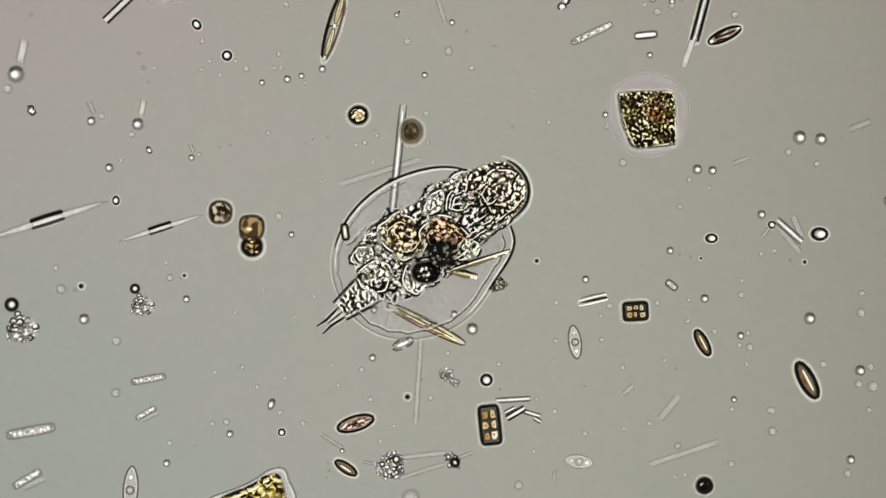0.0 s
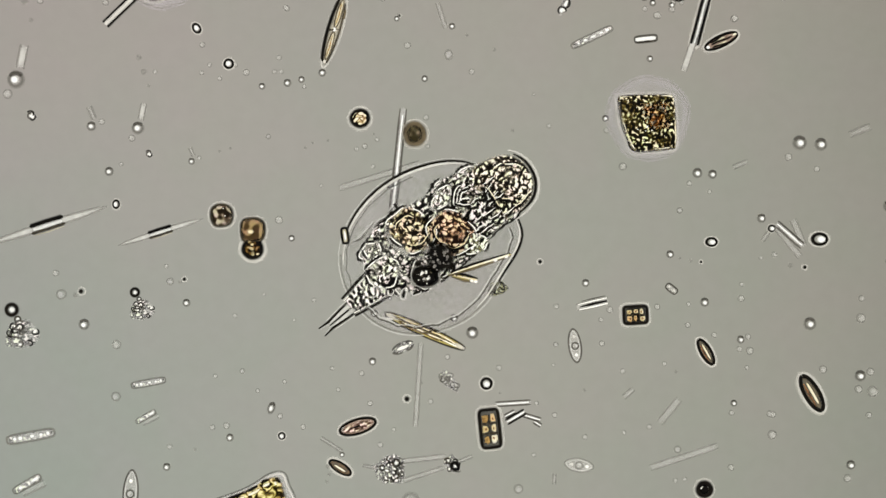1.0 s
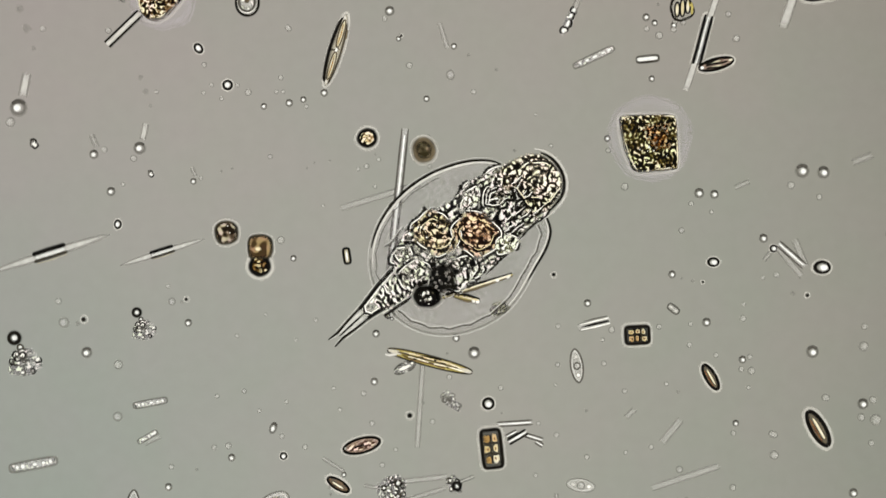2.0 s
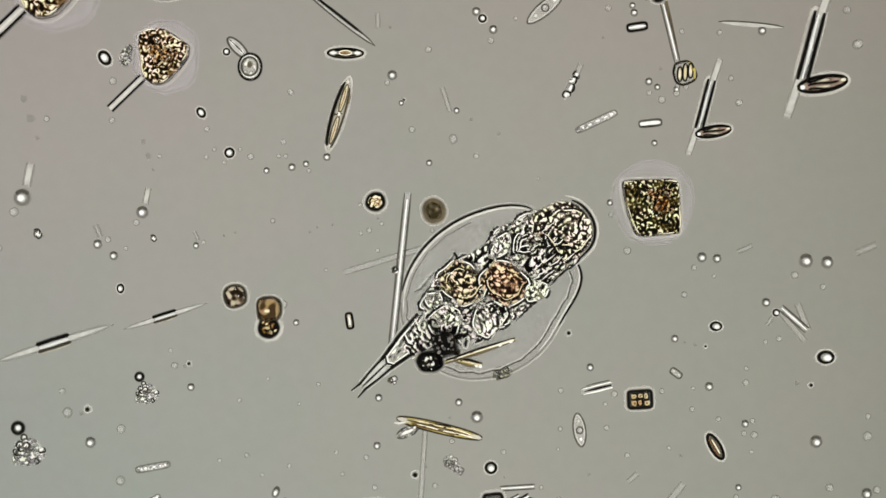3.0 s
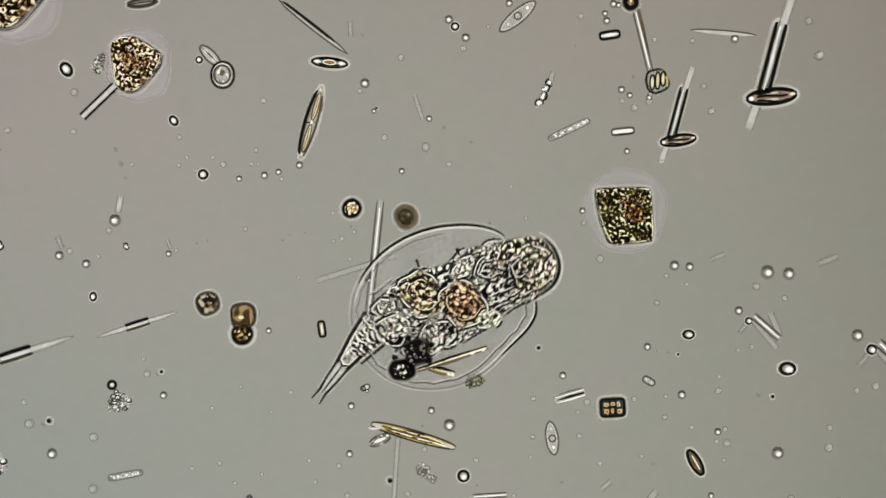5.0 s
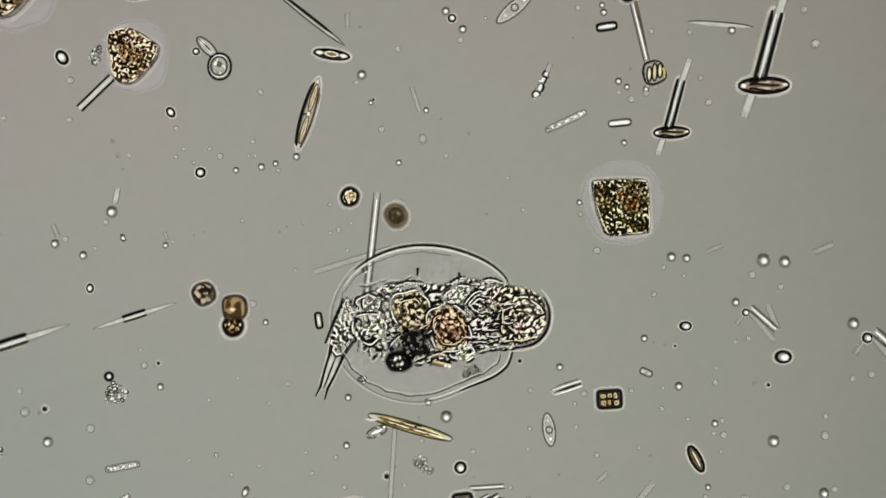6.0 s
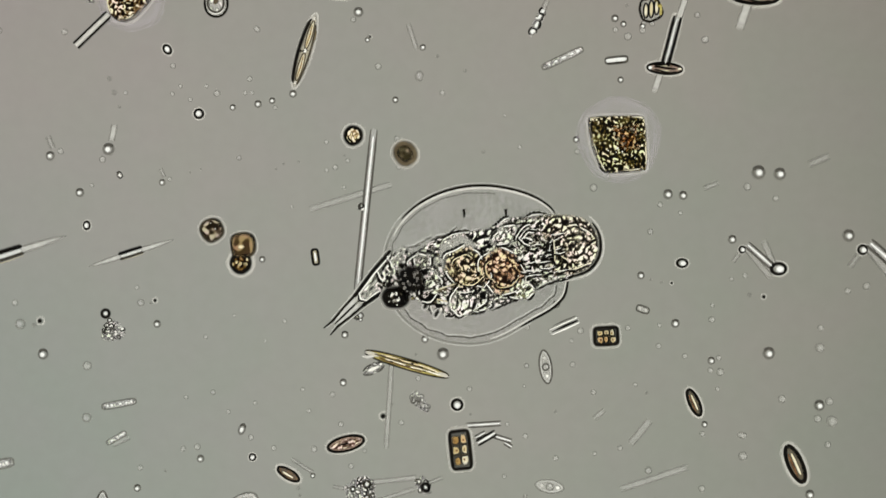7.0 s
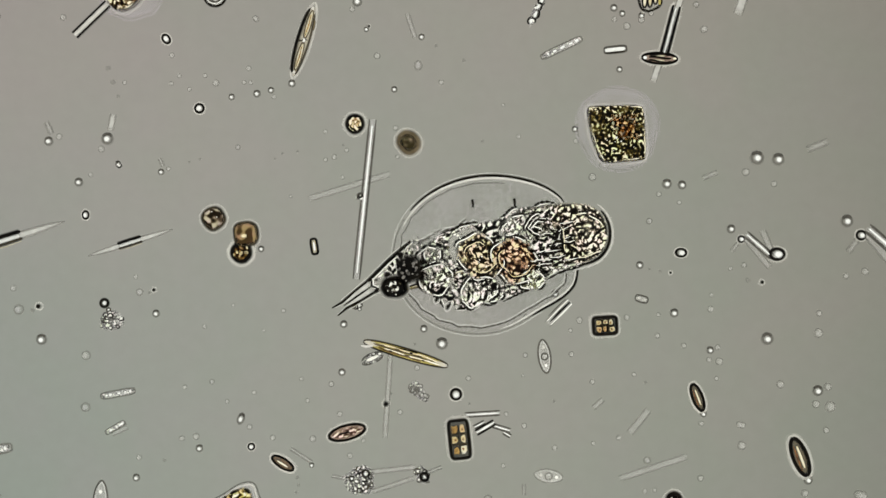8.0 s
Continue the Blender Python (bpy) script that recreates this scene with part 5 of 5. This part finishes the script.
rod(714, 183, 684, 472, 13, 1, "long straight clear glassy rod diatom")
rod(599, 327, 745, 282, 11, 0, "long faint clear needle on the glass")
rod(745, 600, 735, 752, 9, 0, "long faint clear needle on the glass")
rod(1268, -54, 1210, 120, 12, 0, "long pale rod diatom beside dark twin stripes", core=PALE)
twin = rod(1252, -16, 1228.5, 74, 12, 2, "dark-walled rod diatom lying along a pale rod", core=WHITE, sides=(0, 0), fringe=True)
for v in (6, -6):
    part("wall", tube("wall", [(u, v, 9) for u in np.linspace(-45, 45, 9)], [1.4] + [2.3] * 7 + [1.8]), BLACK, twin, "thick black silica wall")
dark_needle = rod(532, -172, 657, -74, 11, 1, "long needle diatom with one dark side", "needle_diatom", taper=1, core=PALE)
part("stripe", tube("stripe", [(u, 2.5, 9) for u in np.linspace(-70, 48, 15)], [0.5] + [1.9] * 12 + [1.2, 0.5]), BLACK, dark_needle, "dark lengthwise stripe")
rod(1012, 76, 1084, 42, 13, 1, "granular clear rod diatom", cells=5)
short = rod(1124, 64, 1163, 60, 13, 1, "short bright rod diatom with dark sides", closed=True)
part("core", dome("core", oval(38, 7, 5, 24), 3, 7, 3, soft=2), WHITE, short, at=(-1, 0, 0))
part("wall_shade", tube("wall_shade", [(-17, -5, 7), (0, -5.5, 8), (17, -5, 7)], [0.6, 1.3, 0.6]), WALL, short)
TURNED = [(0, 1049, 532, 13), (6.5, 1050, 532, 20), (7, 1051, 534, 24), (7.5, 1047, 530, 36), (8, 1044, 528, 45)]
striped = rod(1020, 538, 1078, 526, 13, 0, "dark-striped clear rod diatom", drift=TURNED, core=PALE)
part("stripe", tube("stripe", [(-24, 0, 9), (0, 0.5, 10), (26, 0, 9)], [0.6, 1.9, 1.4]), BLACK, striped, "dark middle stripe")
for v, r in ((5.0, 1.3), (-4.8, 1.5)):
    part("gleam", tube("gleam", [(-26, v, 8), (0, v, 9), (27, v, 8)], [0.5, r, 0.9]), LINE, striped, "bright lengthwise line")
part("stripe", tube("stripe", [(-18, 9, 6), (0, 9.5, 6), (25, 9, 6)], [0.4, 1.0, 0.6]), GREY, striped)
rod(232, 677, 292, 666, 13, 1, "clear rod diatom filled with bright round cells", cells=5)
tiny = rod(610, 397, 614, 425, 12, 0, "tiny dark-edged rod diatom", core=CREAM)
part("rim", tube("rim", [(x, y, 6) for x, y in oval(27, 11, 4.0, 28)], 1.8, True), BLACK, tiny, "black silica edge")
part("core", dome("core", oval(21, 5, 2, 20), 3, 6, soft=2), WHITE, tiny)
for ob in tiny.children:
    ob.location.z += 34 * MM  # afloat in the water over the shell
pair = rod(1180, 499, 1198, 512, 12, 0, "tiny dark-edged rod diatom with two bright cells", drift=[(0, 1189, 505, -38), (3.5, 1189, 505, -36), (6.5, 1190, 504, -22), (8, 1190, 504, -16)])
part("rim", tube("rim", [(x, y, 6) for x, y in oval(23, 12, 3.0, 28)], 1.1, True), GREY, pair, "grey silica edge")
for u in (-5.5, 5.5):
    part("cell", dome("cell", oval(8, 6, 2.4, 18), 3, 6, soft=3), HALO, pair, at=(u, 0, 0))
rod(1168, 743, 1203, 700, 13, 0, "faint clear rod diatom")
rod(1104, 698, 1122, 682, 9, 0, "short faint clear rod diatom with grey edges")
rod(1150, 823, 1272, 783, 11, 0, "long faint clear needle on the glass")
rod(1298, 290, 1325, 279, 8, 0, "faint clear rod diatom")
rod(567, 769, 606, 794, 6, 0, "thin pale thread of debris", "thread")
rod(774, -3, 789, 43, 8, 0, "faint clear rod diatom")
rod(1103, -106, 1137, -111, 14, 2, "short dark-edged clear rod diatom", closed=True)
rod(1262, -118, 1382, -108, 9, 1, "long pale tapering needle", "needle_diatom", taper=1, core=PALE, sides=(1, 0))
rod(660, -134, 661, -105, 8, 0, "faint clear rod diatom")
rod(982, 832, 981, 852, 6, 0, "faint clear rod diatom")
rod(240, 742, 274, 722, 10, 1, "pair of clear rod diatoms", cells=2)
rod(250, 744, 280, 730, 9, 0, "faint clear rod diatom")

# needle crystals beside the four-windowed diatom
for x0, y0, x1, y1, w, s in [(876, 710, 940, 706, 9, 1), (896, 742, 930, 722, 10, 2), (893, 732, 912, 722, 7, 1), (925, 728, 958, 738, 8, 1), (945, 740, 958, 748, 7, 1)]:
    rod(x0, y0, x1, y1, w, s, "glassy needle crystal beside the brown diatom", "crystal")
# wedge of rods
for x0, y0, x1, y1, w, s in [(1374, 388, 1422, 430, 12, 1), (1372, 394, 1418, 449, 11, 0), (1404, 382, 1424, 430, 12, 0), (1350, 420, 1362, 404, 7, 0)]:
    rod(x0, y0, x1, y1, w, s, "clear rod diatom in a fan of rods")
bubble("dark", 1367, 398, 8)
bubble("grey", 1349, 380, 8)

# stalked cell
stem = rod(1165, -155, 1192, -45, 11, 1, "grey hollow stalk between two cells", "stalk", core=SHEATH)
part("stem_shade", tube("stem_shade", [(-54, 5.5, 6), (-30, 5.5, 6), (0, 5.5, 6), (30, 5.5, 6)], [2.4, 2.4, 1.6, 0.8]), UMBER, stem)
round_cell(1157, -166, 15, BROWN, "small dark brown algal cell on a stalk", GRAIN_MIX, 4, BLACK, 2, None, 2.5, 6, 14)
knot = thing("algal_cell", 1204, -27, 18, "pale green striped algal cell at a stalk's foot", "alga", "round algal cells")
kp = wobble(oval(40, 42, 2.6, 36), 0.03, 12)
part("body", dome("body", kp, 16, flat=3.0), SAC, knot)
part("wall", tube("wall", ring_of(kp, 4, -1), 1.9, True), BLACK, knot)
for off in (-10, 0, 10):
    loop = oval(31 - abs(off) * 0.5, 8.5, 2.2, 24)
    loop = [(off + x * 0.34 - y * 0.94, x * 0.94 + y * 0.34) for x, y in loop]
    part("coil_heart", dome("coil_heart", loop, 3, 15), CREAM, knot)
    part("coil", tube("coil", ring_of(loop, 17, 0), 1.1, True), BLACK, knot, "black coil of a spiral band")
part("band", tube("band", [(13, -15, 12), (16, 0, 14), (12, 15, 12)], [1.5, 3.2, 1.5]), OLIVE, knot)

# ringed cell with a curved shell beside it
ring = thing("ringed_alga", 434, -38, 0, "round clear algal cell with a double ring", "alga", "round algal cells")
rp = oval(40, 46, 2.1, 40)
part("body", dome("body", rp, 14), PALE, ring)
part("wall", tube("wall", ring_of(rp, 3.5, 0), 2.0, True), BLACK, ring)
part("wall_gleam", tube("wall_gleam", ring_of(rp, 12, -5), 1.5, True), LINE, ring)
part("lining", crumple("lining", [(x * 0.7, y * 0.7) for x, y in rp], 12, 15, 7, 11, None, 0.7, 0.0, 0.1, 4, clear=0.2), FOLD_FILM, ring, "granular grey content")
part("inner_ring", tube("inner_ring", [(x * 0.72, y * 0.72, 12) for x, y in rp], 1.8, True), GREY, ring)
part("nucleus", dome("nucleus", [(x * 0.35, y * 0.32 + 3) for x, y in rp], 4, 12), UMBER, ring)
diatom(412, -72, -45, 50, 20, PALE, "clear curved shell touching the ringed cell", 0.5, 1.7, GREY, False, plates=2)

# rubble and scraps
flake(250, 543, 8, 44, 38, "clear crumpled flake with a black-rimmed bead", 81, 14, ((-7, 33, 9), (-2, 20, 5)))
flake(795, 668, -50, 48, 22, "grey granular scrap of debris", 82, 16, soft=True)
loop_scrap = flake(713, 609, 24, 42, 20, "clear looped scrap of debris with dark edges", 83, 2, soft=True)
loop = wobble(boat(40, 18, 0.5, 32), 0.03, 4, 2)
for a0, a1 in ((0.03, 0.2), (0.24, 0.46), (0.52, 0.72), (0.78, 0.97)):
    part("edge", tube("edge", arc_of(loop, a0, a1, 0, 7, 16), [1.3 * k for k in swell(16)]), GREY, loop_scrap)
part("core", dome("core", boat(26, 7, 0.5, 20), 3, 6, soft=2), LINE, loop_scrap)
part("core", dome("core", oval(7, 6, 2, 16), 3, 6, soft=2), LINE, loop_scrap, at=(15, 2, 0))
curl = flake(1004, -6, 64, 58, 17, "curled clear chain of bright beads with thin black folds", 84, 4)
for u, v, l in ((-20, 1, 11), (-6, -1, 14), (8, 1, 12), (20, 0, 9)):
    bead = wobble(oval(l, 8, 2.2, 24), 0.06, int(l))
    part("bead", dome("bead", bead, 4, 6, soft=2), WHITE, curl, at=(u, v, 0))
    part("bead_edge", tube("bead_edge", [(u + x, v + y, z) for x, y, z in arc_of(bead, 0.55 if l > 11 else 0.05, 1.0 if l > 11 else 0.5, 2, 8, 16)], [1.2 * k for k in swell(16)]), BLACK, curl, "thin black fold")
rod(1012, -22, 1021, -44, 10, 0, "faint clear scrap of film", "film_scrap")
bubble("ring", 794, 90, 8, 10)
flake(687, 516, 20, 16, 8, "tiny bright flake beside the foot's toes", 95, 2, fill=WHITE, edge=GREY)
flake(214, -58, 70, 44, 24, "clear bubbly scrap beside the stalked colony", 96, 6, ((4, 4, 5), (-12, -2, 5)), soft=True)
flake(264, 264, -40, 16, 7, "tiny pale oblong scrap of debris", 85, 3)
flake(691, 826, 10, 58, 54, "rubble of bright granules and black crumbs", 86, 24, ((12, 10, 8), (8, -13, 6), (-4, -17, 6), (-14, 6, 6), (0, 20, 5)))
flake(800, 816, -60, 36, 26, "dark-edged bright granular scrap", 87, 8, ((5, 3, 9), (-10, -4, 6)))
rod(700, 812, 790, 802, 9, 0, "thin clear rod joining two scraps of rubble", "thread")
rod(712, 846, 786, 822, 8, 0, "thin clear rod joining two scraps of rubble", "thread")
rod(640, 818, 672, 824, 5, 0, "thin pale thread of debris", "thread")
rod(810, 812, 836, 802, 6, 0, "thin pale thread of debris", "thread")
flake(690, 322, 0, 18, 14, "small dark crumb on the long rod", 88, 4, ((0, 0, 6),))

# tailed bubble
rod(254, 176, 248, 206, 11, 0, "clear stalk above a bright bubble", "stalk", core=PALE)
bubble("grey", 243, 220, 11)
bubble("speck", 232, 238, 6)
rod(335, 254, 342, 270, 6, 0, "faint clear stalk above a speck", "stalk")

MOVING = {
    "sinking": [(0, 401, 98, 0), (1, 404, 106, 0), (2.5, 397, 110, 0), (3.5, 398, 120, 0), (4.5, 399, 132, 0), (6.5, 401, 154, 0), (7, 403, 157, 0), (8, 406, 166, 0)],
    "spore": [(0, 721, 703, 0), (1, 720, 700, 0), (2.5, 724, 689.5, 0), (3.5, 729, 681.5, 0), (4.5, 731, 679.5, 0), (7, 730, 693, 0), (8, 737, 690, 0)],
    "near_head": [(0, 950, 462, 0), (1, 956, 457, 0), (2.5, 989, 438, 0), (3.5, 1005, 431, 0), (4.5, 1008, 427, 0), (5.8, 966, 484, 0), (8, 972, 480, 0)],
}
bubble("dark", 401, 98, 11, drift=MOVING["sinking"])
bubble("dot", 721, 703, 6, drift=MOVING["spore"])
bubble("dot", 950, 462, 4.5, drift=MOVING["near_head"])
bubble("dark", 347, 43, 9, 12, 35)
bubble("dark", 204, 355, 8, 10, 0)
bubble("dark", 392, -65, 8)
bubble("dark", 846, -124, 9)
bubble("dark", 1260, 422, 13, 10)
bubble("dark", 861, 673, 13)
round_cell(1247, 860, 16, BLACK, "small black algal cell with a bright spot", GRAIN_PALE, 4, BLACK, 2, None, 2.5, 3, 9)
for x, y, r in [(498, 766, 8)]:
    bubble("dark", x, y, r)
for x, y, r in [(192, 297, 8), (508, 140, 7), (463, 146, 6), (338, 279, 6), (329, 530, 7), (406, 769, 7), (294, 821, 7),
                (686, -23, 9), (702, 26, 5), (533, 134, 6), (690, 522, 4), (662, 549, 7), (659, 634, 7), (605, 799, 5), (942, -165, 7),
                (835, -136, 8), (865, -104, 8), (1037, 495, 7), (804, 557, 7), (836, 583, 11), (1151, 97, 6), (1072, 203, 6), 
                (1235, 300, 9), (1262, 302, 8)]:
    bubble("grey", x, y, r)
for x, y, r in [(1187, 444, 7), (1248, 529, 8), (1342, -102, 8), (1312, 595, 7), (1300, 708, 6)]:
    bubble("grey", x, y, r)
for x, y, r in [(204, 696, 9), (474, 235, 5), (300, 492, 7), (428, 651, 5), (727, 882, 17), (984, 604, 5),
                (918, 860, 9), (1267, -99, 6), (1287, -18, 6), (1204, 366, 6), (1200, 790, 7)]:
    bubble("ring", x, y, r)
for x, y, r in [(213, 284, 4), (205, 604, 8), (505, 6, 5), (507, 8, 5), (357, 72, 5), (493, 95, 5), (370, 108, 4), (416, 108, 4), (485, 120, 4),
                (497, 120, 4), (273, 120, 4), (435, 121, 6), (356, 122, 4), (388, 132, 4), (351, 273, 4), (493, 383, 7), 
                (293, 465, 4), (466, 515, 3), (415, 553, 4), (380, 660, 4), (503, 670, 4), (455, 686, 4), (495, 731, 5), (400, 748, 6), (375, 751, 5)]:
    bubble("speck", x, y, r)
for x, y, r in [(299, 785, 5), (750, -69, 6), (677, -10, 5), (538, 146, 4), (754, 201, 5), (629, 207, 4), (667, 240, 4),
                (757, 252, 4), (645, 252, 5), (630, 257, 4), (660, 288, 4), (568, 322, 3), (555, 525, 4), (520, 560, 3), (587, 646, 4),
                (640, 655, 5), (598, 684, 4), (762, 705, 5), (655, 708, 5), (536, 750, 5), (607, 752, 6), (697, 755, 4), (673, 782, 5), (905, -124, 4)]:
    bubble("speck", x, y, r)
for x, y, r in [(861, -85, 6), (835, 120, 5), (945, 160, 3), (972, 216, 4), (985, 536, 5), (792, 626, 5), (980, 640, 3),
                (883, 645, 5), (950, 708, 4), (982, 729, 5), (1036, 768, 5), (945, 800, 4), (1069, -142, 6), (1200, -101, 5), (1192, -3, 5),
                (1207, -3, 5), (1142, 8, 5), (1190, 9, 6), (1164, 20, 7), (1074, 224, 5), (1221, 318, 5), (1257, 333, 4), (1220, 532, 4),
                (1164, 537, 5), (1080, 542, 6)]:
    bubble("speck", x, y, r)
for x, y, r in [(1064, 560, 4), (1218, 569, 5), (1265, 587, 5), (1066, 602, 5), (1177, 638, 4), (1103, 651, 5), (1296, 725, 5), (1150, 750, 5),
                (1105, 760, 4), (1295, 822, 6), (1213, 843, 4), (1196, 845, 4), (1302, 25, 6), (1300, 26, 6), (1372, 444, 5), (1348, 450, 4),
                (1314, 497, 4), (1313, 522, 6), (1325, 590, 5), (1310, 612, 5), (1328, 615, 7), (1323, 645, 4), (1364, 727, 6), (1369, 728, 6),
                (1368, 764, 8)]:
    bubble("speck", x, y, r)
for x, y, r in [(245, 95, 6), (254, 120, 7), (262, 145, 4), (407, 256, 3), (388, 261, 3), (318, 493, 4), (344, 790, 4), (682, -108, 4), (705, 20, 4),
                (661, 231, 3), (580, 242, 3), (553, 246, 3), (540, 255, 3), (746, 672, 3), (580, 820, 5), (582, 834, 4), (578, 847, 4), (826, 55, 4),
                (788, 584, 3), (1035, 685, 4), (885, 690, 3), (1060, -90, 3), (1162, -35, 4), (1204, 451, 3), (1223, 455, 4)]:
    bubble("mote", x, y, r)
for x, y, r in [(1197, 652, 4)]:
    bubble("mote", x, y, r)
bubble("grey", 515.5, 415.5, 6)
bubble("grey", 751.5, 132.5, 6)
bubble("grey", 800, 39.5, 6)
bubble("speck", 1103, 288, 7)
bubble("dot", 706.5, 20.5, 3)
bubble("grey", 479.5, 716.5, 7, 11, -20)
bubble("speck", 721, 73, 6)
bubble("mote", 875, 81, 4)
bubble("mote", 907.5, 224.5, 4)
bubble("dot", 1241.5, 457.5, 3)
bubble("dot", 325.5, 488, 4)
for x, y, r in [(1112, -147, 6), (1115, -134, 7), (1127, -164, 7), (1136, -162, 6), (1141, -12, 7), (1156, -2, 6), (1190, 2, 6)]:
    bubble("grey", x, y, r)


# ---- drifting: what the water carries; enlarged copies added for the magnified side panels ----
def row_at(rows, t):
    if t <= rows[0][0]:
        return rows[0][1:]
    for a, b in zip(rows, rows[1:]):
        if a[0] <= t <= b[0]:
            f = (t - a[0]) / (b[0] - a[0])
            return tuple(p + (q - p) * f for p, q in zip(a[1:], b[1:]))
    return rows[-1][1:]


# Scale and centre of the magnified side panels that the added copies stand for.
PANEL_SCALE, MID_X, MID_Y = 1.4, 782.0, 441.0
PANEL_COPIES = []
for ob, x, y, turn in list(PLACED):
    away = MID_X + PANEL_SCALE * (x - MID_X)
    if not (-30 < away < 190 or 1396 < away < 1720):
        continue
    if not -330 < MID_Y + PANEL_SCALE * (y - MID_Y) < 900:
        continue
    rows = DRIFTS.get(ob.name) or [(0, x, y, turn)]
    copy_rows = []
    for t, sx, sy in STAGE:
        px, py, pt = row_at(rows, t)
        copy_rows.append((t, MID_X + PANEL_SCALE * (px - MID_X) + (PANEL_SCALE - 1) * sx, MID_Y + PANEL_SCALE * (py - MID_Y) + (PANEL_SCALE - 1) * sy, pt))
    m = at_stage(copy_rows[0][1], copy_rows[0][2], 0, turn) @ Matrix.Scale(PANEL_SCALE, 4)
    PANEL_COPIES.append((copy_thing(ob, m), copy_rows))


def motions():
    walk(ROTIFER, [(t, at_stage(x, y, 0, turn)) for t, x, y, turn in GLIDE])
    walk(TRUNK, [(t, pose(150 * MM, 0, 0, 0, 0, turn)) for t, turn in TRUNK_SWING])
    for k, lobe in enumerate(LOBES):
        walk(lobe, [(row[0], pose(row[1 + 2 * k] * MM, row[2 + 2 * k] * MM, 0, 0, 0, row[5])) for row in GUT_SHIFT])
    walk(CASE, [(t, pose(u * MM, v * MM, 0)) for t, u, v in SHELL_SWAY])
    walk(SLEEVE, [(t, pose(u * MM, v * MM, 0, 0, 0, turn)) for t, u, v, turn in SLEEVE_SWING])
    walk(FOOT, [(t, pose(u * MM, v * MM, 0, 0, 0, turn)) for t, u, v, turn in FOOT_SWING])
    for ob, x, y, turn in PLACED:
        rows = DRIFTS.get(ob.name)
        if rows:
            rows = rows if rows[-1][0] == 8.0 else rows + [(8.0, *rows[-1][1:])]
            walk(ob, [(t, at_stage(px, py, 0, turn_now)) for t, px, py, turn_now in rows])
    for ob, rows in PANEL_COPIES:
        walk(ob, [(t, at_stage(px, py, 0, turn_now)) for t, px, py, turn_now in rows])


motions()
